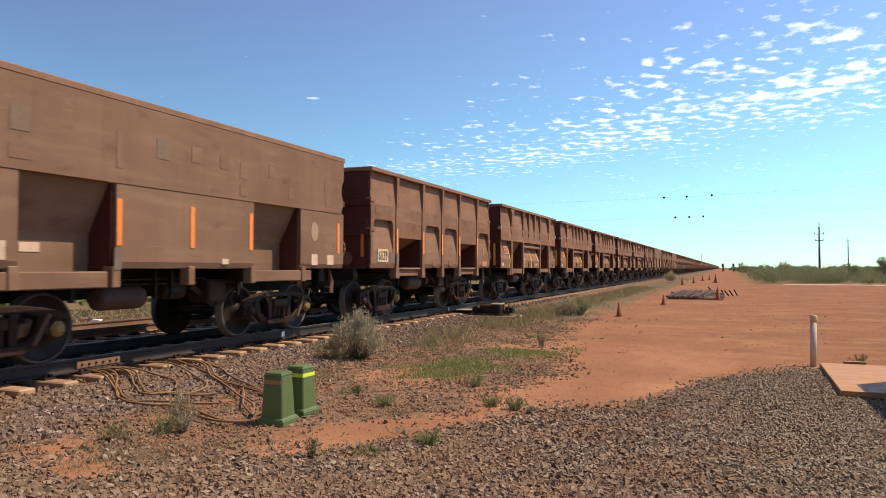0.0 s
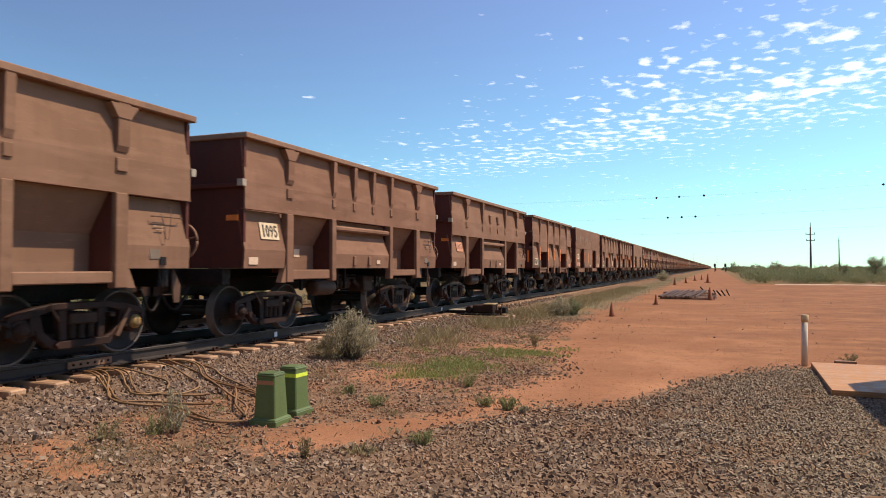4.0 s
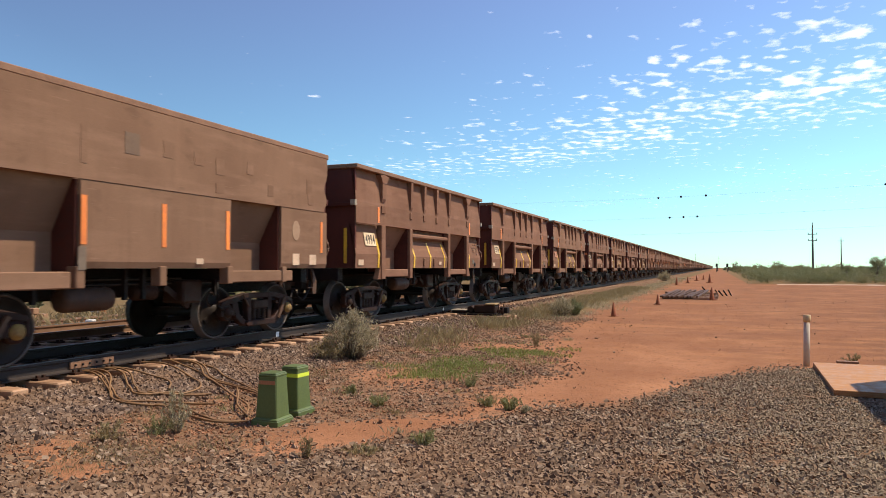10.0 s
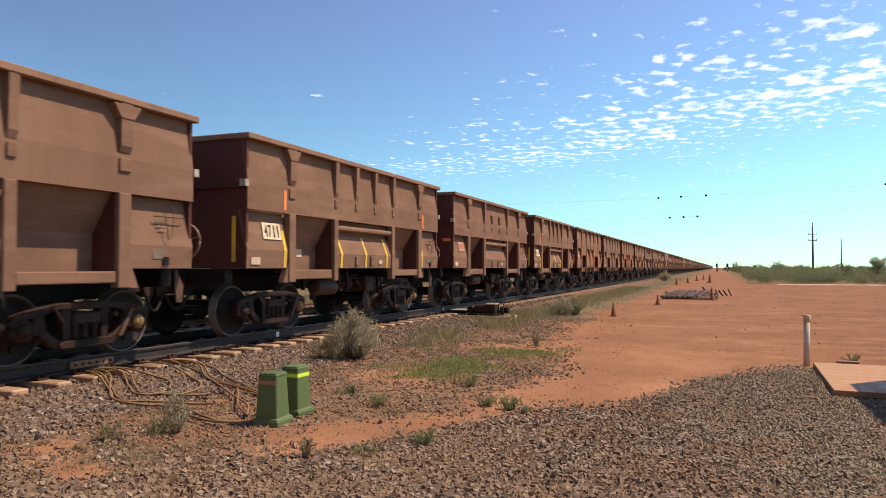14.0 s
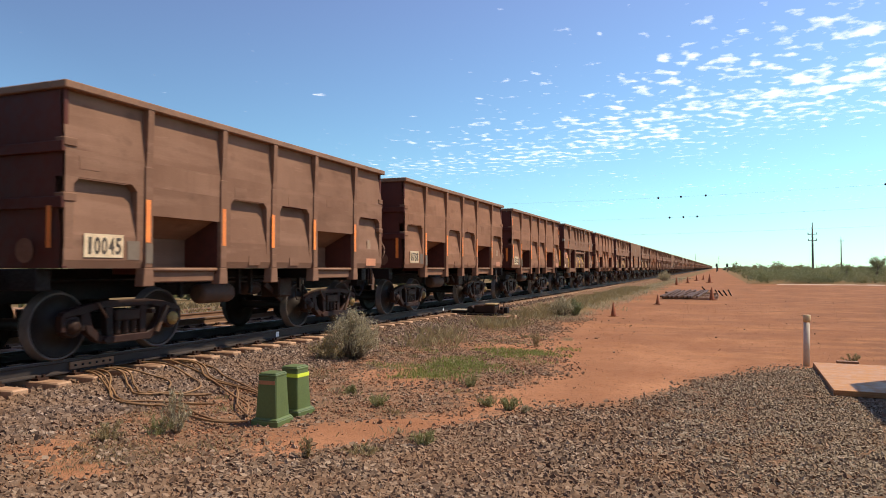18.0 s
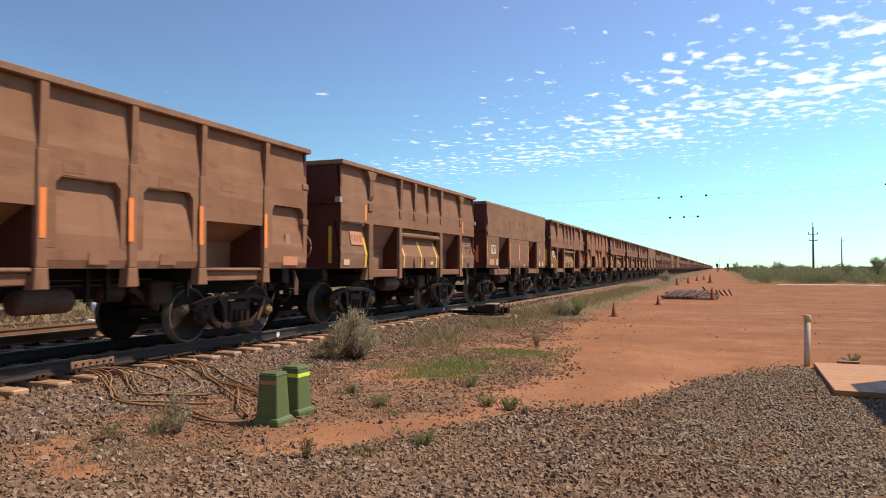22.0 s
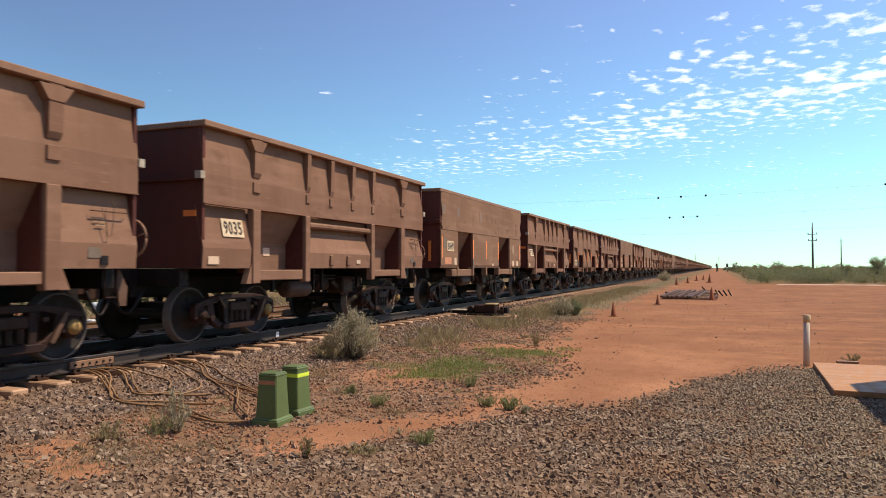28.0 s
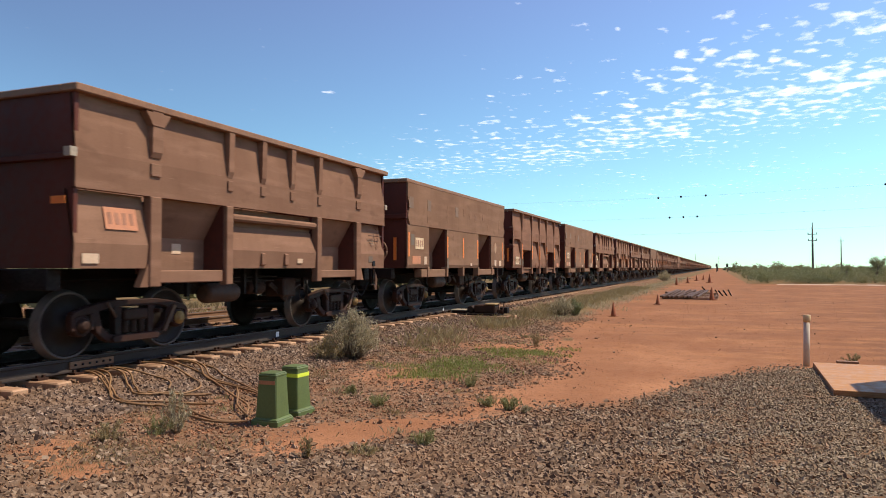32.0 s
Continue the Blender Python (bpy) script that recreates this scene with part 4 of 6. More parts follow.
def scrub(name, boxes, label):
    """Dense scrub of separate rounded bushes; (x0, x1, y0, y1, count, height, leaf size, clumps) a patch."""
    vs, fs, base = [], [], 0
    for x0, x1, y0, y1, count, height, leaf, clumps in boxes:
        for _ in range(count):
            x, y = random.uniform(x0, x1), random.uniform(y0, y1)
            h = height * random.choice((0.55, 0.75, 0.85, 0.95, 1.0, 1.12))
            w = h * random.uniform(0.5, 0.85)
            cs = []
            for _ in range(clumps):
                a, r, q = random.uniform(0, 2 * math.pi), math.sqrt(random.random()), random.random()
                dome = math.sqrt(max(0.05, 1 - r * r))
                cs.append((x + w * r * math.cos(a), y + w * r * math.sin(a), h * (0.12 + 0.83 * dome * q ** 0.6)))
            v, f = leaves(cs, (0.10 * w, 0.10 * w, 0.07 * h), leaf, 1.5, 15, 0.4)
            v[:, 2] = np.maximum(v[:, 2], 0.02)
            vs.append(v), fs.append(f + base)
            base += len(v)
    me = bulk(name, np.concatenate(vs).tolist(), np.concatenate(fs).tolist(), LEAF_SCRUB)
    return tagged(new(name, me), label, "scrub", kind="stuff")


scrub("scrub", [(3.6, 36, 81, 86, 95, 1.7, 0.055, 40), (3.6, 48, 86, 104, 160, 1.9, 0.075, 28), (3.6, 80, 104, 160, 210, 2.0, 0.12, 20),
                (4.2, 160, 160, 300, 260, 2.1, 0.26, 13), (4, 420, 300, 700, 300, 2.4, 0.65, 10)], "dense low green scrub along the edge of the dirt yard")
scrub("scrub", [(-60, -22, 10, 120, 240, 1.7, 0.24, 9), (-400, -40, 120, 700, 220, 3.2, 0.9, 9)], "low green scrub beyond the second track")
# low ridge of pale sand that a grader left before the scrub
xs = np.linspace(5.5, 46, 90)
rows = [[(x, 77.0 + 0.03 * x + d * (1 + 0.3 * math.sin(x * 0.9)) + 0.5 * math.sin(x * 0.21), z * (0.7 + 0.4 * math.sin(x * 1.7) ** 2)) for x in xs] for d, z in ((-0.9, -0.03), (-0.3, 0.05), (0.3, 0.07), (0.9, -0.03))]
verts = [p for row in rows for p in row]
faces = [(r * 90 + i, r * 90 + i + 1, r * 90 + 91 + i, r * 90 + 90 + i) for r in range(3) for i in range(89)]
tagged(new("sand_ridge", bulk("sand_ridge", verts, faces, SAND, True)), "low ridge of pale sand along the scrub", "sand ridge", kind="stuff")


def gum_tree(x, y, height, label):
    """A small open-crowned tree: tapered trunk, limbs, and clumps of leaves at their ends."""
    g = thing("small_tree", label, "tree", "trees above the scrub", pose(x, y, 0, 0, 0, random.uniform(0, 360)))
    bm = bmesh.new()
    top = Vector((0.1 * height * random.uniform(-1, 1), 0.1 * height * random.uniform(-1, 1), 0.55 * height))
    rod(bm, (0, 0, -0.1), top * 0.5, 0.03 * height, 7), rod(bm, top * 0.5, top, 0.02 * height, 6)
    tips = []
    for i in range(11):
        a = random.uniform(0, 2 * math.pi)
        start = top * random.uniform(0.5, 1.0)
        tip = start + Vector((math.cos(a) * 0.30 * height, math.sin(a) * 0.30 * height, random.uniform(0.1, 0.45) * height)) * random.uniform(0.6, 1.0)
        rod(bm, start, tip, 0.008 * height, 5)
        tips += [tuple(tip), tuple(start.lerp(tip, 0.7))]
    part("trunk", bm, STEM, g)
    v, f = leaves(tips, (0.06 * height, 0.06 * height, 0.045 * height), 0.019 * height, 2.6, 60, 0.3)
    ob = new("crown", bulk("crown", v.tolist(), f.tolist(), LEAF_SCRUB))
    ob.parent = g
    return g


for x, y, h in ((16.6, 92, 3.4), (18.3, 96, 2.7), (14.4, 95, 2.5), (7.4, 105, 2.6), (5.4, 240, 3.6), (18, 260, 4.2), (60, 330, 6)):
    gum_tree(x, y, h, "small open-crowned tree standing above the scrub")

# ---- poles, wires, signals ----


def power_pole(x, y, h, arms, label, thick=1.0):
    p = thing("power_pole", label, "power pole", "power poles", pose(x, y, 0))
    part("pole", lathe(bmesh.new(), [(0.30 * thick, -0.3), (0.30 * thick, 0.1), (0.17 * thick, h)], seg=12), POLE_WOOD, p)
    for z, w in arms:
        a = part("crossarm", box(bmesh.new(), -w, w, -0.07, 0.07, z - 0.08, z + 0.08), POLE_WOOD, p)
        for s in (-0.9, 0.9):
            part("insulator", lathe(bmesh.new(), [(0.06, 0), (0.11, 0.08), (0.05, 0.2), (0.10, 0.26), (0.04, 0.4)], at=(s * w, 0, z + 0.08), seg=8), POLE_WOOD, a)
    part("spike", rod(bmesh.new(), (0, 0, h), (0, 0, h + 1.2), 0.09 * thick), POLE_WOOD, p)
    return p


power_pole(22.5, 200, 12.0, ((10.2, 1.1), (8.6, 1.0)), "tall dark timber power pole with two crossarms above the scrub")
power_pole(50.5, 350, 14.2, ((13.4, 0.9),), "dark timber power pole standing above the scrub")
for x, y, h in ((-16.5, 600, 12.3), (0.9, 640, 10.5)):
    power_pole(x, y, h, (), "thin far pole beside the railway", 0.5)


def wire(y, x0, z0, x1, z1, sag, balls, label):
    """A cable strung across the line with marker balls on it."""
    w = thing("overhead_cable", label, "overhead cable", "overhead cables across the line", pose(0, y, 0))
    bm = bmesh.new()
    pts = [(x0 + (x1 - x0) * i / 24, 0, z0 + (z1 - z0) * i / 24 - sag * (1 - (i / 12 - 1) ** 2)) for i in range(25)]
    for a, b in zip(pts, pts[1:]):
        rod(bm, a, b, 0.014, 5)
    part("cable", bm, WIRE, w)
    for x in balls:
        q = (x - x0) / (x1 - x0)
        z = z0 + (z1 - z0) * q - sag * (1 - (2 * q - 1) ** 2)
        part("marker_ball", lathe(bmesh.new(), [(0.02, -0.3), (0.18, -0.24), (0.28, -0.1), (0.28, 0.1), (0.18, 0.24), (0.02, 0.3)], at=(x, 0, z), seg=14), BALL, w, "dark round marker ball")
    return w


for x in (-120, 120):
    power_pole(x, 200, 27.5, ((26.02 if x > 0 else 21.02, 1.4), (19.82 if x > 0 else 15.12, 1.4), (15.02 if x > 0 else 11.02, 1.4)), "tall dark timber power pole carrying overhead cables")


wire(200, -118.74, 21.5, 118.74, 26.5, 2.9, (-14.98, -9.1, -2.8, 38.7), "thin overhead cable with dark marker balls")
wire(200, -118.74, 15.6, 118.74, 20.3, 2.4, (-12.07, -8.5, -4.98), "thin overhead cable with dark marker balls")
wire(200, -118.74, 11.5, 118.74, 15.5, 2.4, (), "thin bare overhead cable")


def signal(x, y):
    s = thing("railway_signal", "railway signal with a dark head on a short mast", "railway signal", "signals beside the line", pose(x, y, 0.2))
    part("mast", lathe(bmesh.new(), [(0.12, -0.3), (0.12, 2.0)], seg=10), STEEL, s)
    part("head", box(bmesh.new(), -0.4, 0.4, -0.2, 0.2, 1.7, 3.1), STEEL, s, "dark signal backboard", 0.04)
    part("ladder", box(bmesh.new(), 0.2, 0.5, -0.05, 0.05, 0.2, 1.7), STEEL, s)
    return s


signal(-0.4, 300), signal(3.5, 300)

# unseen shed, added outside the view to throw shade on the sheet of plywood
CORNER = (3.19, 12.02)
shed = thing("yard_shed", "unseen plain shed wall added to shade the plywood sheet", "shed", at=pose(0, 0, 0), kind="structure")
part("wall", box(bmesh.new(), CORNER[0] + 0.1, CORNER[0] + 0.25, 4.0, CORNER[1] - 0.05, -0.05, 2.6), SHED_WALL, shed)
part("roof", prism(bmesh.new(), [(CORNER[0], 4.0), (7.5, 4.0), (7.5, CORNER[1] + (7.5 - CORNER[0]) * 1.05), CORNER], 2.605, 2.66, "z"), SHED_WALL, shed)

# ---- cloud sheet ----


def cloud_material():
    m, t, b = shader("thin_broken_cloud", (0.9, 0.9, 0.9), 1.0)
    t.nodes.remove(b)
    out = t.nodes["Material Output"]
    p = t.nodes.new("ShaderNodeTexCoord").outputs["Object"]
    puffs = grain(t, 1 / 25, 4.5, p, (0.80, 0.62, 1.0))
    fields = grain(t, 1 / 240, 3, p, (1.0, 0.7, 1.0))
    sep = t.nodes.new("ShaderNodeSeparateXYZ")
    t.links.new(p, sep.inputs[0])
    thick = t.nodes.new("ShaderNodeAttribute")
    thick.attribute_name = "thickness"
    # the bank of clouds lies along a slanting line over the plain, with a ragged near edge
    across = sums(t, "ADD", sums(t, "ADD", sums(t, "MULTIPLY", sep.outputs[0], 0.66), sep.outputs[1]), sums(t, "MULTIPLY", sums(t, "SUBTRACT", fields, 0.5), 500.0))
    band = sums(t, "MULTIPLY", ramp(t, across, 860.0, 1440.0), ramp(t, across, 2200.0, 1850.0))
    dens = sums(t, "ADD", sums(t, "ADD", puffs, sums(t, "MULTIPLY", sums(t, "SUBTRACT", fields, 0.5), 0.42)), sums(t, "MULTIPLY", band, 0.148))
    dens = sums(t, "ADD", dens, sums(t, "MULTIPLY", thick.outputs["Fac"], 0.23))
    # the sky clears towards the near left
    clear_sky = sums(t, "MULTIPLY", ramp(t, sums(t, "ADD", sep.outputs[0], sums(t, "MULTIPLY", across, 0.55)), 620.0, 200.0), 0.055)
    dens = sums(t, "SUBTRACT", sums(t, "SUBTRACT", dens, clear_sky), sums(t, "MULTIPLY", ramp(t, across, 1500.0, 1000.0), 0.035))
    alpha = sums(t, "MULTIPLY", ramp(t, dens, 0.630, 0.88), 0.85)
    white = node(t, "ShaderNodeBsdfTranslucent", Color=(0.95, 0.95, 0.95, 1))
    clear = t.nodes.new("ShaderNodeBsdfTransparent")
    mx = t.nodes.new("ShaderNodeMixShader")
    t.links.new(alpha, mx.inputs[0])
    t.links.new(clear.outputs[0], mx.inputs[1])
    t.links.new(white.outputs[0], mx.inputs[2])
    t.links.new(mx.outputs[0], out.inputs[0])
    return m


CLOUD = cloud_material()
# the larger puffs: place on the sheet and half width, in metres
PUFFS = [(-241, 1021, 18), (-197, 1065, 10), (-133, 1095, 21), (-117, 1219, 16), (-223, 1219, 15), (-270, 1442, 17), (112, 1141, 22), (172, 1204, 31), (215, 1373, 23), (116, 1456, 23), (73, 1556, 27), (169, 1547, 26), (-159, 1925, 28), (-238, 1573, 23), (-50, 1058, 15), (-782, 1231, 19), (-691, 1488, 25), (-578, 1600, 29), (-1, 1128, 11), (63, 1194, 14), (-487, 1387, 20), (208, 1492, 25), (-363, 1650, 27)]


def build_clouds():
    xs, ys = lines((-2600, -1400, 100), (-1400, 500, 7), (500, 1800, 100)), lines((500, 900, 50), (900, 2100, 7), (2100, 4300, 100))
    gx, gy = np.meshgrid(xs, ys)
    fill = np.zeros_like(gx)
    for x, y, r in PUFFS:
        fill = np.maximum(fill, np.exp(-(((gx - x) / r) ** 2 + ((gy - y) / (1.35 * r)) ** 2)))
    nx, ny = len(xs), len(ys)
    i = (np.arange(ny - 1)[:, None] * nx + np.arange(nx - 1)[None, :]).reshape(-1)
    me = bulk("cloud_layer", np.stack([gx, gy, 0 * gx], -1).reshape(-1, 3).tolist(), np.stack([i, i + 1, i + nx + 1, i + nx], -1).tolist(), CLOUD)
    me.attributes.new("thickness", "FLOAT", "POINT").data.foreach_set("value", fill.reshape(-1).astype(np.float32))
    ob = tagged(new("cloud_layer", me), "thin broken white clouds drifting over a blue sky", "clouds", kind="stuff")
    ob.matrix_basis = pose(0, 0, 350)
    return ob


cloud_sheet = build_clouds()

# ---- ore wagons ----
PITCH_LENGTH = 10.25
WHEEL_R = 0.47
BODY_Z = 0.07                       # the bodies sit this much higher over the rail than the gear is drawn
LONG = 8.95


def tube(bm, points, r, seg=6):
    """One continuous round tube through the points."""
    pts = [Vector(p) for p in points]
    rings = []
    for i, p in enumerate(pts):
        way = (pts[min(i + 1, len(pts) - 1)] - pts[max(i - 1, 0)]).normalized()
        m = way.to_track_quat("Z", "Y").to_matrix()
        rings.append([bm.verts.new(p + m @ Vector((r * math.cos(2 * math.pi * k / seg), r * math.sin(2 * math.pi * k / seg), 0))) for k in range(seg)])
    for a, b in zip(rings, rings[1:]):
        off = min(range(seg), key=lambda o: sum((a[k].co - b[(k + o) % seg].co).length for k in range(seg)))
        for k in range(seg):
            bm.faces.new((a[k], a[(k + 1) % seg], b[(k + 1 + off) % seg], b[(k + off) % seg])).smooth = True
    bm.faces.new(rings[0][::-1]), bm.faces.new(rings[-1])
    return bm


def upper_plate(y0, y1, top, low=2.24):
    """The upper side sheet, which leans in to the rim above its fold."""
    return prism(bmesh.new(), [(top, 3.46), (1.595, 2.71), (1.595, low), (1.56, low), (1.56, 2.69), (top - 0.04, 3.46)], y0, y1)


def swelling(y0, y1, top, fold):
    """A lower side panel that swells outwards to a fold and turns under."""
    return prism(bmesh.new(), [(1.45, top), (1.595, fold), (1.575, 1.19), (1.53, 1.19), (1.55, fold), (1.40, top)], y0, y1)


def end_wall(wagon, y, way, steps):
    """The wall across an end, with ledges and a red-brown coat; way points outwards."""
    a, b = sorted((y, y - way * 0.06))
    part("end_wall", box(bmesh.new(), -1.569, 1.569, a, b, 1.19, 3.46), PAINT_RED_SHADE, wagon, "oxide-red end wall in shade")
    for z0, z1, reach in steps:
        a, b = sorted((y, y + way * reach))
        part("end_beam", box(bmesh.new(), -1.60, 1.60, a, b, z0, z1), PAINT_RED_SHADE, wagon, "", 0.01)


def bogie(wagon, y):
    """Three-piece bogie: two cast side frames, bolster, springs; the wheelsets roll on their own."""
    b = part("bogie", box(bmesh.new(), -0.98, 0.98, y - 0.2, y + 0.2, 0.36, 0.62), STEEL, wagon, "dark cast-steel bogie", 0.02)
    for s in (1, -1):
        bm = bmesh.new()
        def bar(pts, a=0.98, c=1.10):
            x0, x1 = sorted((s * a, s * c))
            prism(bm, [(y + p, z) for p, z in pts], x0, x1, "x")
        # arched top chord, tension members that curve down to the spring seat, columns and pedestal jaws
        bar([(-1.10, 0.58), (-0.98, 0.60), (-0.74, 0.63), (-0.46, 0.70), (0.46, 0.70), (0.74, 0.63), (0.98, 0.60), (1.10, 0.58),
             (1.08, 0.66), (0.96, 0.70), (0.70, 0.76), (0.40, 0.80), (-0.40, 0.80), (-0.70, 0.76), (-0.96, 0.70), (-1.08, 0.66)])
        bar([(-0.42, 0.19), (0.42, 0.19), (0.46, 0.25), (0.40, 0.30), (-0.40, 0.30), (-0.46, 0.25)], 0.94, 1.15)
        for e in (-1, 1):
            side = [(0.42, 0.19), (0.54, 0.23), (0.70, 0.36), (0.78, 0.62), (0.66, 0.70), (0.60, 0.44), (0.48, 0.33), (0.38, 0.30)]
            bar([(e * p, z) for p, z in (side if e > 0 else side[::-1])])
            col = [(0.25, 0.29), (0.36, 0.29), (0.40, 0.71), (0.25, 0.71)]
            bar([(e * p, z) for p, z in (col if e > 0 else col[::-1])])
            for k in (-0.19, 0.12):
                bar([(e * 0.92 + k, 0.40), (e * 0.92 + k + 0.07, 0.40), (e * 0.92 + k + 0.07, 0.63), (e * 0.92 + k, 0.63)])
        part("side_frame", bm, FRAME, b, "rusty cast side frame", 0.012)
        if s == 1:
            part("bolster_end", box(bmesh.new(), 0.92, 1.13, y - 0.23, y + 0.23, 0.50, 0.66), CAST, b, "", 0.02)
            for k in (-0.15, 0.0, 0.15):
                bm = bmesh.new()
                lathe(bm, [(0.042 + 0.026 * (i % 2), 0.305 + 0.0165 * i) for i in range(13)], at=(1.05, y + k, 0), seg=10)
                part("spring", bm, CAST, b)
            # trailing cap coloured bright as if sunlit, leading cap dark as if shaded
            for e, mat in ((-0.92, CAST), (0.92, OCHRE)):
                part("bearing_adapter", lathe(bmesh.new(), [(0.12, 0.92), (0.155, 0.94), (0.155, 1.07), (0.13, 1.09)], "x", (0, y + e, WHEEL_R), 14), FRAME, b)
                part("axle_cap", lathe(bmesh.new(), [(0.105, 1.08), (0.105, 1.115), (0.075, 1.125), (0.07, 1.15), (0.03, 1.155)], "x", (0, y + e, WHEEL_R), 14), mat, b, "ochre round bearing cap, coloured as if sunlit" if e > 0 else "")
            part("brake_beam", box(bmesh.new(), 0.3, 1.18, y + 0.40, y + 0.47, 0.58, 0.64), CAST, b)
            part("brake_lever", prism(bmesh.new(), [(y + 0.52, 0.30), (y + 0.58, 0.28), (y + 0.80, 0.66), (y + 0.74, 0.69)], 1.115, 1.15, "x"), DUSTY, b, "dusty brown brake lever")
            part("brake_hanger", rod(bmesh.new(), (1.13, y - 0.55, 0.78), (1.16, y - 0.42, 0.56), 0.018, 6), DUSTY, b)
    b.matrix_basis = pose(0, 0, -BODY_Z)
    return b


def wheelset(wagon, y):
    bm = bmesh.new()
    for s in (1, -1):
        edge = [(0.43, s * 0.69), (0.43, s * 0.812)] if s > 0 else [(0.495, s * 0.685), (WHEEL_R, s * 0.715), (WHEEL_R - 0.005, s * 0.815), (0.43, s * 0.82)]
        lathe(bm, [(0.09, s * 0.60), (0.12, s * 0.62), (0.12, s * 0.68), (0.33, s * 0.72), (0.40, s * 0.695)] + edge + [(0.40, s * 0.80), (0.34, s * 0.755), (0.15, s * 0.80),
                   (0.12, s * 0.86), (0.06, s * 0.86)], "x", (0, 0, 0), 28)
    lathe(bm, [(0.075, -0.98), (0.085, -0.5), (0.085, 0.5), (0.075, 0.98)], "x", (0, 0, 0), 12)
    # balance marks, so that the rolling shows
    for s in (1, -1):
        a, b = sorted((s * 0.757, s * 0.80))
        box(bm, a, b, -0.05, 0.05, 0.22, 0.30)
    ob = part("wheelset", bm, TREAD, wagon, "worn steel wheels on one axle")
    part("tyre", lathe(bmesh.new(), [(0.431, 0.686), (0.495, 0.685), (0.497, 0.70), (WHEEL_R, 0.718), (WHEEL_R - 0.006, 0.815), (0.455, 0.822), (0.431, 0.816)], "x", (0, 0, 0), 36, True), TYRE, ob, "bright worn running tyre")
    ob.matrix_basis = pose(0, y, WHEEL_R - BODY_Z)
    return ob


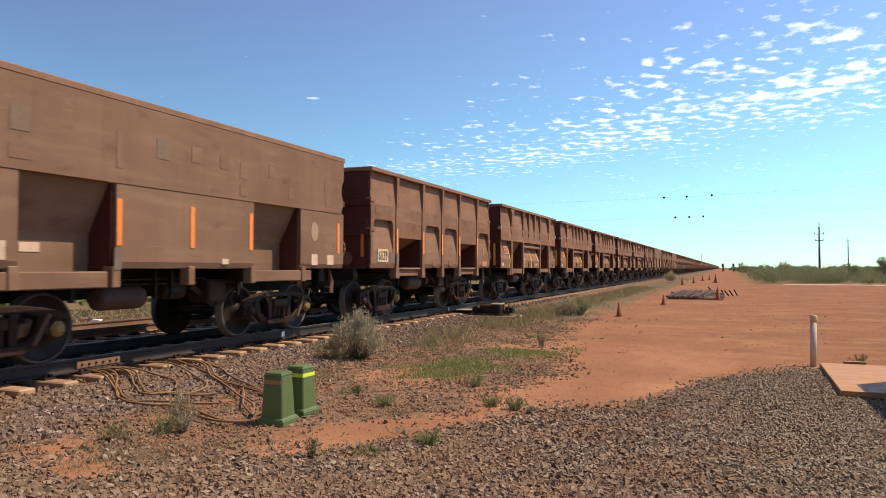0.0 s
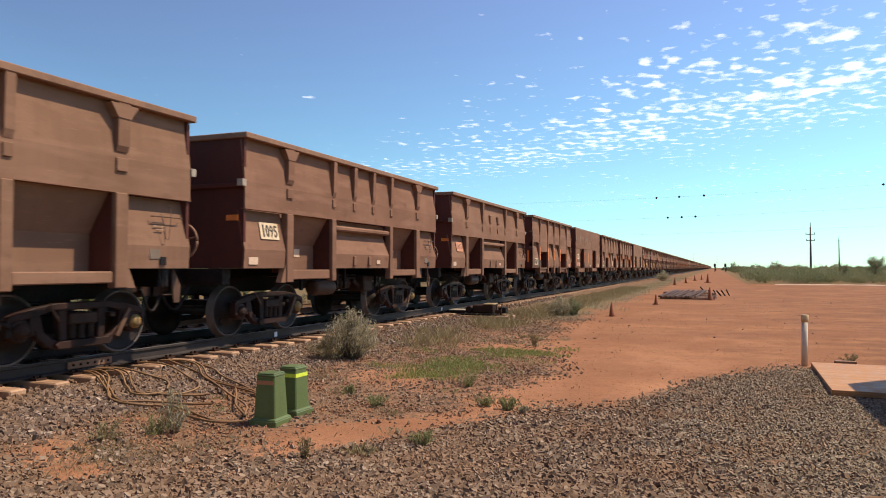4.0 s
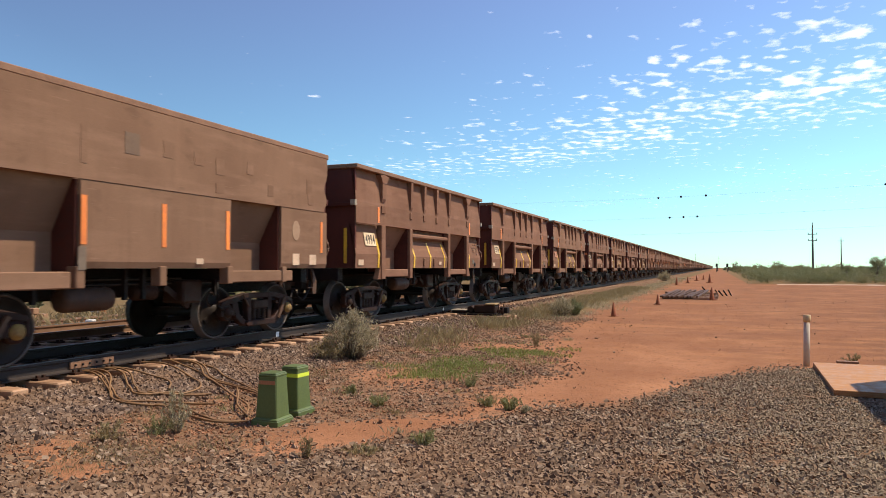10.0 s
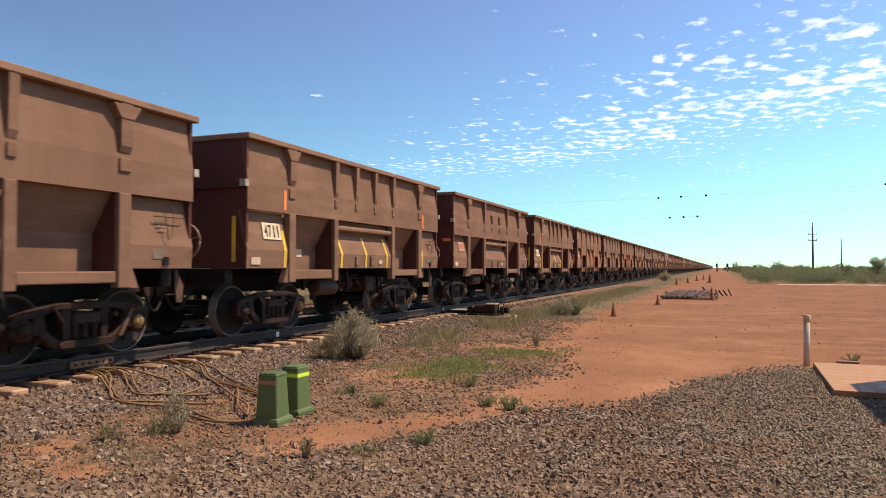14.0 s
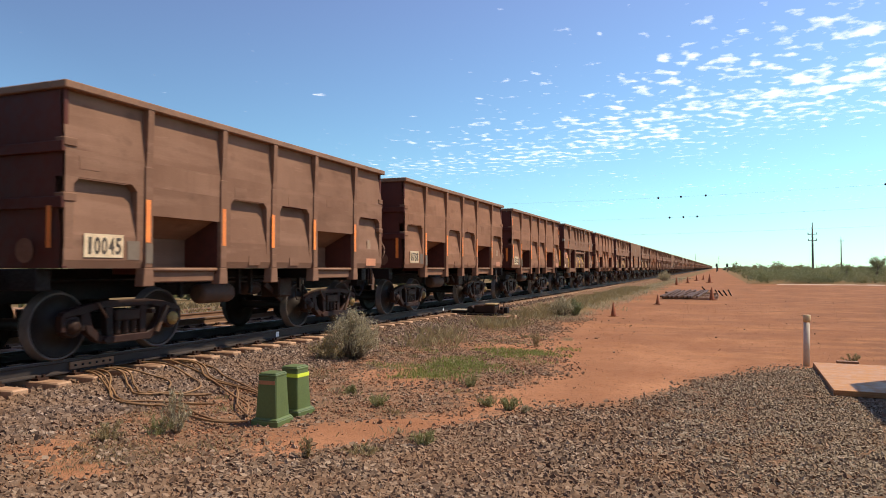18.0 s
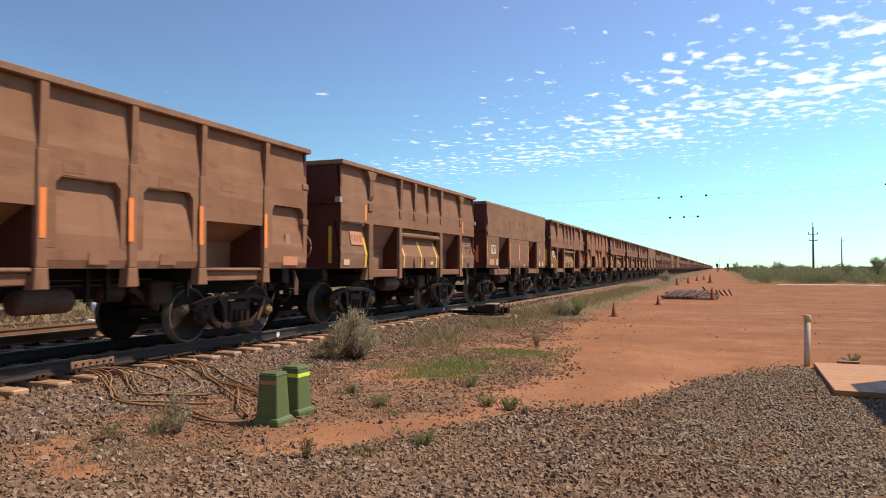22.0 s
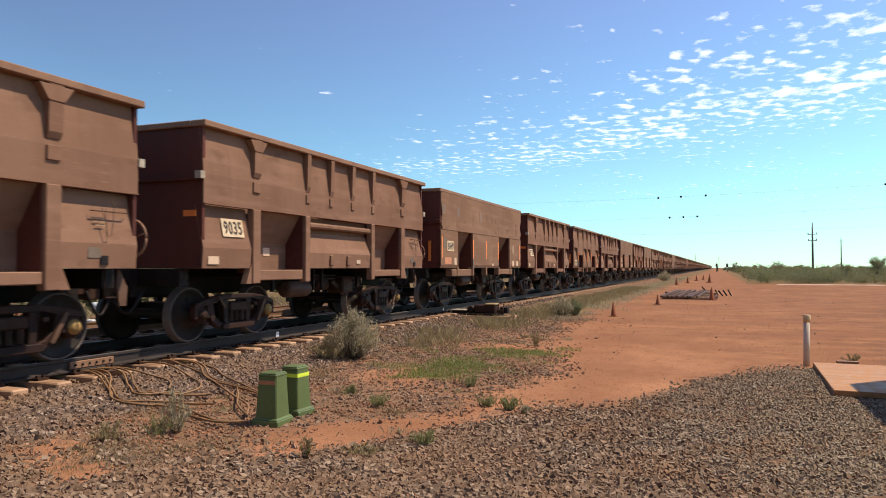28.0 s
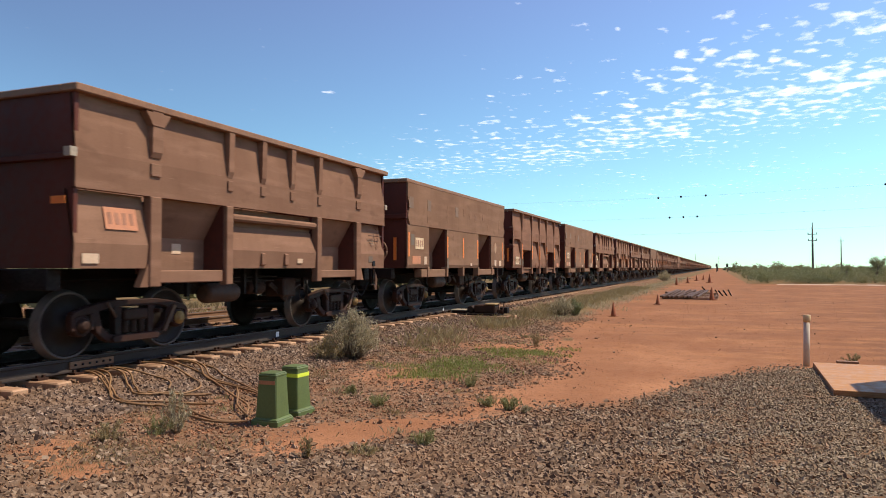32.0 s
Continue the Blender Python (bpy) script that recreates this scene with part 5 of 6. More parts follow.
def running_gear(wagon):
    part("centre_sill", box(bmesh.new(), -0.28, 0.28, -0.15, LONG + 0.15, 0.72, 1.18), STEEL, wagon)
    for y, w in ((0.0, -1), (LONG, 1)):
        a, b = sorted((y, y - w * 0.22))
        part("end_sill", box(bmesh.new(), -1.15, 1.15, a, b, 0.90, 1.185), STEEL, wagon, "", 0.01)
        bm = bmesh.new()
        a, b = sorted((y + w * 0.15, y + w * 0.62))
        box(bm, -0.12, 0.12, a, b, 0.78, 1.0)
        a, b = sorted((y + w * 0.42, y + w * 0.70))
        box(bm, -0.2, 0.2, a, b, 0.70, 1.05)
        part("coupler", bm, CAST, wagon, "knuckle coupler", 0.02)
        part("brake_hose", tube(bmesh.new(), [(0.5 - 0.1 * q / 6, y + w * (0.1 + 0.52 * q / 6), 0.85 - 0.38 * math.sin(math.pi * q / 6 * 0.9)) for q in range(7)], 0.025), STEEL, wagon)
    for y in (1.54, LONG - 1.54):
        bogie(wagon, y)
        for e in (-0.92, 0.92):
            wheelset(wagon, y + e)
    part("air_tank", lathe(bmesh.new(), [(0.10, 3.08), (0.155, 3.11), (0.17, 3.16), (0.17, 3.86), (0.155, 3.91), (0.10, 3.94)], "y", (1.02, 0, 0.76), 18), TANK, wagon, "dusty brake air tank")
    bm = bmesh.new()
    lathe(bm, [(0.08, 4.5), (0.13, 4.55), (0.13, 4.95), (0.08, 5.0)], "y", (0.85, 0, 0.82), 14)
    part("brake_cylinder", bm, CAST, wagon)
    part("valve_block", box(bmesh.new(), 0.7, 1.15, 5.3, 5.75, 0.62, 1.0), CAST, wagon, "", 0.03)
    bm = bmesh.new()
    rod(bm, (0.9, 2.5, 0.95), (0.9, 6.6, 0.95), 0.028, 6), rod(bm, (0.75, 4.9, 0.82), (0.6, 7.3, 0.7), 0.022, 6)
    rod(bm, (1.18, 6.1, 0.95), (1.18, 6.1, 0.55), 0.02, 6), rod(bm, (1.18, 6.1, 0.55), (1.12, 6.35, 0.45), 0.02, 6)
    part("brake_rigging", bm, STEEL, wagon)
    bm = bmesh.new()
    tube(bm, [(1.16, 5.95 + 0.09 * math.cos(math.pi * (0.1 + 1.5 * i / 12)), 0.66 + 0.12 * math.sin(math.pi * (0.1 + 1.5 * i / 12))) for i in range(13)], 0.012)
    part("release_loop", bm, CAST, wagon, "bent release rod")
    for y in (2.75, 4.25, 4.6, 6.25):
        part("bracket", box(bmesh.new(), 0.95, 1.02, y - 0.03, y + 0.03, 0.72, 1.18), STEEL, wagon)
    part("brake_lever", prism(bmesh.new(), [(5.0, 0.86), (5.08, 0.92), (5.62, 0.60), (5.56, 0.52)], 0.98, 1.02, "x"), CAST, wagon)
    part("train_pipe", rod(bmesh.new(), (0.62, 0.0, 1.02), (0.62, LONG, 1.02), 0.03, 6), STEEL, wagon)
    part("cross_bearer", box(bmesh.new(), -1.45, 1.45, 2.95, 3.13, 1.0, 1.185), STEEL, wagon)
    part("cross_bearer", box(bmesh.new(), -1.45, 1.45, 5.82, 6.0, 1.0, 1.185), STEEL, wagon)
    # hanging grab stirrup near each end
    for y in (LONG - 0.35,):
        bm = bmesh.new()
        rod(bm, (1.45, y - 0.1, 1.18), (1.45, y - 0.1, 0.78), 0.012, 6), rod(bm, (1.45, y + 0.1, 1.18), (1.45, y + 0.1, 0.78), 0.012, 6)
        rod(bm, (1.45, y - 0.1, 0.79), (1.45, y + 0.1, 0.79), 0.014, 6)
        part("stirrup", bm, CAST, wagon, "hanging step iron")
        part("step_plate", prism(bmesh.new(), [(y + 0.16, 1.17), (y + 0.22, 1.17), (y + 0.36, 0.92), (y + 0.34, 0.66), (y + 0.22, 0.66), (y + 0.19, 0.9)], 1.36, 1.385, "x"), DUSTY, wagon, "dusty worn step plate")
    # hand-brake wheel on the rear end
    bm = bmesh.new()
    tube(bm, [(1.30 + 0.27 * math.cos(math.pi * i / 12), LONG + 0.16, 1.62 + 0.27 * math.sin(math.pi * i / 12)) for i in range(25)], 0.02)
    for a in (0.3, 2.4, 4.5):
        rod(bm, (1.30, LONG + 0.16, 1.62), (1.30 + 0.27 * math.cos(a), LONG + 0.16, 1.62 + 0.27 * math.sin(a)), 0.014, 5)
    rod(bm, (1.30, LONG, 1.62), (1.30, LONG + 0.17, 1.62), 0.03, 6)
    part("brake_wheel", bm, RIM, wagon, "spoked hand-brake wheel on the end wall")


def bay(wagon, y0, y1, top, depth=0.40):
    """An open bay in the side: back plate, sloping hopper sheet above, and cheek plates whose dark red paints in their
    shade.
    """
    x = 1.56 - depth
    part("bay_back", box(bmesh.new(), x - 0.03, x, y0, y1, 1.10, 1.66), PAINT, wagon)
    part("hopper_slope", prism(bmesh.new(), [(x, 1.66), (1.50, top + 0.02), (1.46, top + 0.02), (x - 0.04, 1.66)], y0, y1), PAINT, wagon, "sloping hopper sheet")
    for y in (y0, y1):
        part("bay_cheek", prism(bmesh.new(), [(x, 1.10), (1.55, 1.10), (1.55, top), (1.50, top), (x, 1.66)], y - 0.02, y + 0.02), PAINT_RED_SHADE, wagon, "cheek plate in a dark red that paints in its shade")


def far_side(wagon):
    part("far_side_wall", prism(bmesh.new(), [(-1.46, 3.46), (-1.56, 2.66), (-1.56, 1.2), (-1.60, 1.2), (-1.60, 2.68), (-1.50, 3.46)], 0.03, LONG - 0.03), PAINT, wagon)
    bm = bmesh.new()
    for y in (1.40, 3.05, 4.48, 5.90, 7.55):
        prism(bm, [(-1.50, 3.46), (-1.64, 3.46), (-1.64, 1.0), (-1.56, 1.0)], y - 0.08, y + 0.08)
    part("far_side_posts", bm, PAINT, wagon)
    bm = bmesh.new()
    prism(bm, [(-1.05, 2.2), (1.05, 2.2), (0.7, 1.25), (-0.7, 1.25)], 0.1, LONG - 0.1)
    part("hopper_floor", bm, PAINT_RED_SHADE, wagon)


def top_rim(wagon, out, drop, rear=LONG):
    bm = bmesh.new()
    for s in (1, -1):
        a, b = sorted((s * 1.38, s * out))
        box(bm, a, b, -0.03, rear + 0.03, 3.56 - drop, 3.56)
    for y in (-0.03, rear - 0.09):
        box(bm, -1.375, 1.375, y, y + 0.12, 3.56 - drop, 3.56)
    part("top_rim", bm, RIM, wagon, "dust-caked top rim", 0.012)


def strip(wagon, y, z0, z1, x, mat, lean=0.0):
    """A reflective strip laid on the side."""
    part("reflector_strip", prism(bmesh.new(), [(x, z0), (x + 0.006, z0), (x + 0.006 - lean, z1), (x - lean, z1)], y - 0.044, y + 0.044), mat, wagon, "bright reflective strip")


def sign(wagon, y, z, w, h, x, mat, label="small sign"):
    return part("sign", box(bmesh.new(), x, x + 0.006, y - w / 2, y + w / 2, z - h / 2, z + h / 2), mat, wagon, label)


def sill(wagon, y0, y1, z0=0.97, z1=1.16):
    part("sill", box(bmesh.new(), 1.38, 1.60, y0, y1, z0, z1), PAINT, wagon, "", 0.015)


def wagon_ribbed(name_at):
    """Type with five slim posts, pressed pockets and two open bays."""
    w = thing("ore_wagon", "ore-dusted brown hopper wagon with slim ribs and orange strips", "ore wagon", "ore train wagons", name_at)
    part("side_wall", upper_plate(0.03, LONG - 0.03, 1.53, 2.365), PAINT, w)
    # the flush middle band over the pockets and bays
    part("side_band", box(bmesh.new(), 1.555, 1.597, 0.03, LONG - 0.03, 2.36, 2.7095), PAINT, w)
    posts = (1.41, 3.04, 4.46, 5.88, 7.55)
    for y in posts:
        part("rib", prism(bmesh.new(), [(1.48, 3.46), (1.645, 3.46), (1.632, 2.90), (1.612, 2.62), (1.55, 2.62)], y - 0.055, y + 0.055), PAINT, w)
        part("post", box(bmesh.new(), 1.50, 1.625, y - 0.075, y + 0.075, 1.20, 2.64), PAINT, w, "", 0.01)
        part("post_foot", prism(bmesh.new(), [(y - 0.11, 0.93), (y + 0.11, 0.93), (y + 0.085, 1.199), (y - 0.085, 1.199)], 1.46, 1.63, "x"), PAINT, w, "", 0.01)
    for y0, y1 in ((0.03, 1.335), (3.115, 4.385), (4.535, 5.805), (7.625, LONG - 0.03)):
        # pocket: a frame round a plate that leans out to the fold
        part("panel", prism(bmesh.new(), [(1.46, 2.36), (1.585, 1.62), (1.592, 1.30), (1.56, 1.19), (1.52, 1.19), (1.54, 1.62), (1.42, 2.36)], y0, y1), PAINT, w)
        for a, s in ((y0 + 0.131, 1), (y1 - 0.131, -1)):
            part("pocket_corner", prism(bmesh.new(), [(a, 2.359), (a + s * 0.09, 2.359), (a, 2.27)], 1.46, 1.5965, "x"), PAINT, w)
        for a, b in ((y0, y0 + 0.13), (y1 - 0.13, y1)):
            part("pocket_edge", prism(bmesh.new(), [(1.46, 2.3595), (1.597, 2.3595), (1.597, 1.62), (1.593, 1.45), (1.55, 1.45)], a, b), PAINT, w)
    # cut-outs in the band let the pockets show
    for y0, y1 in ((1.485, 2.965), (5.955, 7.475)):
        bay(w, y0, y1, 1.96, 0.66)
        part("bay_header", box(bmesh.new(), 1.555, 1.596, y0, y1, 1.95, 2.3595), PAINT, w)
        part("sill", box(bmesh.new(), 1.36, 1.52, y0 - 0.07, y1 + 0.07, 0.98, 1.15), PAINT, w, "", 0.015)
        part("sill_pipe", rod(bmesh.new(), (1.55, y0 - 0.05, 1.17), (1.55, y1 + 0.05, 1.17), 0.03), RIM, w, "dusty pipe along the sill")
    for y in (1.385, 3.04, 4.41, 5.83, 7.52):
        strip(w, y, 1.56, 2.17, 1.626, ORANGE)
    for z in (2.72, 2.02):
        for y0, y1 in ((0.0, 0.2), (LONG - 0.2, LONG)):
            part("corner_plate", box(bmesh.new(), 1.45, 1.612, y0, y1, z + 0.02, z + 0.13), PAINT, w, "", 0.01)
    for y, z in ((0.4, 2.55), (3.5, 2.48), (5.1, 2.45), (6.5, 2.55), (5.15, 1.32), (3.9, 1.32)):
        part("weld_pad", box(bmesh.new(), 1.594, 1.601, y - 0.16, y + 0.16, z - 0.08, z + 0.08), PAINT, w)
    sign(w, 8.35, 1.33, 0.48, 0.17, 1.594, SALMON, "faded orange sign")
    sign(w, 8.28, 1.72, 0.16, 0.25, 1.575, EMBLEM, "faded white stencil")
    sign(w, 1.15, 1.44, 0.22, 0.26, 1.592, PATCH, "grey-green paint patch")
    sign(w, 1.41, 1.40, 0.13, 0.28, 1.627, PATCH, "grey-green paint patch")
    steps = ((2.66, 2.80, 0.05), (1.95, 2.10, 0.05))
    for y, way in ((0.03, -1), (LONG - 0.03, 1)):
        end_wall(w, y, way, steps)
    part("reflector_strip", box(bmesh.new(), 1.36, 1.44, -0.036, -0.031, 1.45, 1.98), ORANGE, w, "orange reflective strip on the end")
    part("end_disc", lathe(bmesh.new(), [(0.16, -0.036), (0.16, -0.031)], "y", (0.98, 0, 1.42), 20), PAINT_DARK, w, "round brown patch on the end wall")
    far_side(w), top_rim(w, 1.655, 0.10), running_gear(w)
    return w


def wagon_flat(name_at):
    """Type with plain smooth upper sides and two square bays."""
    w = thing("ore_wagon", "ore-dusted brown hopper wagon with smooth flat sides", "ore wagon", "ore train wagons", name_at)
    rear = LONG + 0.07
    # the plate is cut back in two notches at each corner post
    left = [(0.03, 3.46), (0.03, 3.12), (0.06, 3.02), (0.12, 2.93), (0.15, 2.83), (0.12, 2.73), (0.07, 2.66), (0.05, 2.58), (0.08, 2.48), (0.14, 2.41), (0.15, 2.345)]
    part("side_wall", prism(bmesh.new(), left + [(rear - y, z) for y, z in left[::-1]], 1.57, 1.613, "x"), PAINT, w)
    for y0, y1 in ((0.03, 1.50), (2.92, 5.90), (7.36, rear - 0.03)):
        part("lower_panel", prism(bmesh.new(), [(1.56, 2.34), (1.603, 2.34), (1.603, 1.28), (1.57, 1.19), (1.53, 1.19)], y0, y1), PAINT, w)
    for y0, y1 in ((1.52, 2.90), (5.92, 7.34)):
        bay(w, y0, y1, 2.34, 0.42)
    sill(w, 0.98, 2.80, 0.93, 1.15), sill(w, 5.95, 7.75, 0.95, 1.15)
    for y in (1.45, 2.92, 4.36, 5.88, 7.45):
        part("post_foot", box(bmesh.new(), 1.44, 1.625, y - 0.07, y + 0.07, 0.93, 1.22), PAINT, w, "", 0.012)
    for y in (0.12, 2.97, 4.38, 5.82, 8.78):
        strip(w, y, 1.50, 2.14, 1.605, ORANGE)
    for y, z, a, b in ((0.25, 2.95, 0.3, 0.3), (1.5, 2.95, 0.26, 0.3), (1.5, 2.55, 0.28, 0.16), (2.95, 2.8, 0.10, 0.5), (5.6, 2.85, 0.2, 0.26), (5.6, 2.5, 0.2, 0.16), (8.3, 2.8, 0.2, 0.3), (3.75, 2.93, 0.26, 0.30), (4.45, 2.95, 0.22, 0.24), (5.1, 2.92, 0.22, 0.22), (7.0, 2.6, 0.16, 0.2), (8.35, 2.55, 0.2, 0.2), (6.4, 2.93, 0.18, 0.22)):
        part("weld_pad", box(bmesh.new(), 1.612, 1.6185, y - a / 2, y + a / 2, z - b / 2, z + b / 2), PAD if a * b > 0.075 else PAINT, w)
    sign(w, 0.62, 1.41, 0.55, 0.21, 1.604, SALMON, "faded orange sign")
    sign(w, 1.25, 1.40, 0.2, 0.22, 1.604, PALE, "small pale sign")
    sign(w, 2.0, 1.46, 0.28, 0.12, 1.142, PALE, "small pale sign in the bay")
    sign(w, 5.15, 1.30, 0.16, 0.09, 1.604, PALE, "small pale sign")
    part("emblem", prism(bmesh.new(), [(7.85 + 0.13 * math.cos(a * math.pi / 12), 1.92 + 0.19 * math.sin(a * math.pi / 12)) for a in range(24)], 1.604, 1.609, "x"), EMBLEM, w, "faded oval emblem patch")
    sign(w, 7.85, 1.36, 0.22, 0.22, 1.604, PALE, "small pale sign")
    sign(w, 8.45, 1.36, 0.25, 0.2, 1.604, PALE, "small pale sign")
    sign(w, 0.36, 1.95, 0.22, 0.3, 1.604, PATCH, "grey-green paint patch")
    sign(w, 2.93, 1.32, 0.12, 0.3, 1.627, PATCH, "grey-green paint patch")
    for y, way in ((0.03, -1), (rear - 0.03, 1)):
        end_wall(w, y, way, ((2.5, 2.62, 0.07),))
    part("reflector_strip", box(bmesh.new(), 1.22, 1.30, -0.002, 0.006 - 0.035, 1.40, 2.0), ORANGE, w, "orange reflective strip on the end")
    for y0, y1 in ((0.091, 0.30), (rear - 0.30, rear - 0.091)):
        part("corner_post", box(bmesh.new(), 1.48, 1.568, y0, y1, 1.2, 3.46), PAINT_RED_SHADE, w, "dark corner post behind the notched sheet")
    part("end_disc", lathe(bmesh.new(), [(0.17, -0.036), (0.17, -0.031)], "y", (0.75, 0, 1.6), 20), SALMON, w, "round faded orange patch on the end wall")
    far_side(w), top_rim(w, 1.612, 0.098, rear), running_gear(w)
    return w


def wagon_panelled(name_at, striped, stubs):
    """Type with six ribs, a long pipe over the middle panel and two open bays."""
    label = "ore-dusted brown hopper wagon with heavy posts and " + ("yellow strips" if striped else "two short stub ribs" if stubs else "plain swelling panels")
    w = thing("ore_wagon", label, "ore wagon", "ore train wagons", name_at)
    part("side_wall", upper_plate(0.03, LONG - 0.03, 1.515), PAINT, w)
    part("seam_ledge", box(bmesh.new(), 1.50, 1.612, 0.03, LONG - 0.03, 2.225, 2.2395), PAINT, w)
    for y in (1.39, 7.56):
        part("rib", prism(bmesh.new(), [(1.48, 3.46), (1.65, 3.46), (1.64, 2.87), (1.605, 2.79), (1.55, 2.79)], y - 0.10, y + 0.10), PAINT, w)
        part("rib_gusset", prism(bmesh.new(), [(y - 0.24, 3.44), (y + 0.24, 3.44), (y + 0.11, 3.25), (y - 0.11, 3.25)], 1.50, 1.657, "x"), PAINT, w)
        part("rib_tab", box(bmesh.new(), 1.59, 1.625, y - 0.10, y + 0.10, 2.52, 2.705), PAINT, w, "", 0.008)
        part("post", box(bmesh.new(), 1.48, 1.628, y - 0.11, y + 0.11, 0.92, 2.225), PAINT, w, "", 0.012)
        s = -1 if y < 4 else 1
        part("post_foot", prism(bmesh.new(), [(y + s * 0.105, 0.92), (y + s * 0.27, 0.92), (y + s * 0.105, 1.3)], 1.48, 1.60, "x"), PAINT, w)
    for y in (3.06, 3.97, 4.90, 5.89):
        stub = stubs and 3.5 < y < 5.5
        if stub:
            part("rib_stub", box(bmesh.new(), 1.55, 1.64, y - 0.09, y + 0.09, 2.80, 3.10), PAINT, w, "short stub of a cut rib", 0.03)
        else:
            part("rib", prism(bmesh.new(), [(1.48, 3.46), (1.648, 3.46), (1.635, 2.80), (1.60, 2.70), (1.55, 2.70)], y - 0.065, y + 0.065), PAINT, w)
        part("rib_tab", box(bmesh.new(), 1.59, 1.622, y - 0.065, y + 0.065, 2.48, 2.65), PAINT, w, "", 0.008)
    for y in (3.05, 5.88):
        part("post", box(bmesh.new(), 1.48, 1.625, y - 0.085, y + 0.085, 0.92, 2.225), PAINT, w, "", 0.012)
    part("end_panel", swelling(0.03, 1.27, 2.22, 1.52), PAINT, w)
    part("end_panel", swelling(7.68, LONG - 0.03, 2.22, 1.52), PAINT, w)
    part("middle_panel", swelling(3.14, 5.79, 1.90, 1.50), PAINT, w)
    part("recess_back", box(bmesh.new(), 1.38, 1.42, 3.13, 5.80, 1.80, 2.22), PAINT, w)
    part("side_pipe", box(bmesh.new(), 1.48, 1.61, 3.13, 5.80, 1.99, 2.11), PAINT, w, "long guard rail over the panel", 0.035)
    for y0, y1 in ((1.50, 2.965), (5.965, 7.45)):
        bay(w, y0, y1, 2.22, 0.40)
    sill(w, 1.50, 2.90), sill(w, 5.97, 7.44, 0.99, 1.15)
    for y in (4.0, 4.72):
        part("latch", prism(bmesh.new(), [(1.57, 1.47), (1.625, 1.45), (1.622, 1.25), (1.57, 1.23)], y - 0.06, y + 0.06), PAINT, w, "small door latch", 0.008)
    bm = bmesh.new()
    box(bm, 1.56, 1.60, 8.30, 8.42, 1.24, 1.36)
    part("release_handle", bm, STEEL, w, "small release handle")
    sign(w, 2.30, 1.50, 0.20, 0.16, 1.162, PALE, "small pale sign in the bay")
    sign(w, 5.2, 1.33, 0.18, 0.09, 1.592, PALE, "small pale sign")
    sign(w, 0.28, 1.32, 0.26, 0.13, 1.59, PALE, "small pale sign")
    sign(w, 8.2, 1.40, 0.20, 0.14, 1.588, PATCH, "faded stencil")
    if striped:
        for y in (3.32, 4.45, 5.55):
            part("reflector_strip", prism(bmesh.new(), [(1.452, 1.90), (1.602, 1.50), (1.582, 1.2), (1.586, 1.2), (1.607, 1.50), (1.458, 1.90)], y - 0.04, y + 0.04), YELLOW, w, "yellow reflective strip")
        for y in (1.18, 7.77):
            part("reflector_strip", prism(bmesh.new(), [(1.515, 1.90), (1.602, 1.52), (1.582, 1.2), (1.586, 1.2), (1.607, 1.52), (1.52, 1.90)], y - 0.045, y + 0.045), YELLOW, w, "yellow reflective strip")
            strip(w, y - 0.02 if y < 4 else y + 0.02, 2.28, 2.66, 1.597, ORANGE)
        part("reflector_strip", box(bmesh.new(), 1.32, 1.40, -0.041, -0.035, 1.3, 2.1), YELLOW, w, "yellow reflective strip on the end")
    else:
        part("reflector_strip", box(bmesh.new(), 1.25, 1.50, -0.041, -0.035, 2.02, 2.12), ORANGE, w, "faded orange strip on the end")
    part("corner_lug", box(bmesh.new(), 1.50, 1.62, -0.07, 0.03, 2.62, 2.74), GREY_STEEL, w, "small pale lug")
    part("corner_lug", box(bmesh.new(), 1.50, 1.62, LONG - 0.03, LONG + 0.07, 2.62, 2.74), GREY_STEEL, w, "small pale lug")
    for y, way in ((0.03, -1), (LONG - 0.03, 1)):
        end_wall(w, y, way, ((2.60, 2.68, 0.06),))
    # hand rail on the rear end panel
    bm = bmesh.new()
    tube(bm, [(1.56, 8.15, 1.95), (1.60, 8.17, 1.95), (1.60, 8.73, 1.95), (1.56, 8.75, 1.95)], 0.010)
    for i in range(3):
        sign(w, 8.3, 1.86 - 0.05 * i, 0.26 - 0.05 * i, 0.02, 1.53, EMBLEM, "line of faded stencil bars").matrix_basis = pose(0.012 + 0.019 * i, 0, 0)
    tube(bm, [(1.56, 8.50, 2.12), (1.61, 8.50, 2.08), (1.63, 8.46, 1.80), (1.64, 8.42, 1.62), (1.64, 8.36, 1.62), (1.63, 8.34, 1.80), (1.60, 8.30, 2.00)], 0.006)
    part("hand_rail", bm, DUSTY, w, "dusty bent hand rail")
    far_side(w), top_rim(w, 1.66, 0.10), running_gear(w)
    return w


@functools.lru_cache(None)
def digit_mesh(sign_, height, width, material):
    """One upright figure, drawn to the given size and centred on its place."""
    cu = bpy.data.curves.new("digit", "FONT")
    cu.body, cu.size, cu.extrude, cu.offset = sign_, height, 0.003, 0.004
    ob = bpy.data.objects.new("digit", cu)
    scene.collection.objects.link(ob)
    me = bpy.data.meshes.new_from_object(ob.evaluated_get(bpy.context.evaluated_depsgraph_get()))
    bpy.data.objects.remove(ob)
    me.materials.clear()
    me.materials.append(material)
    xs, ys = [v.co.x for v in me.vertices], [v.co.y for v in me.vertices]
    me.transform(Matrix.Diagonal((width / (max(xs) - min(xs)), height / (max(ys) - min(ys)), 1, 1)) @ Matrix.Translation((-(max(xs) + min(xs)) / 2, -(max(ys) + min(ys)) / 2, 0)))
    return me


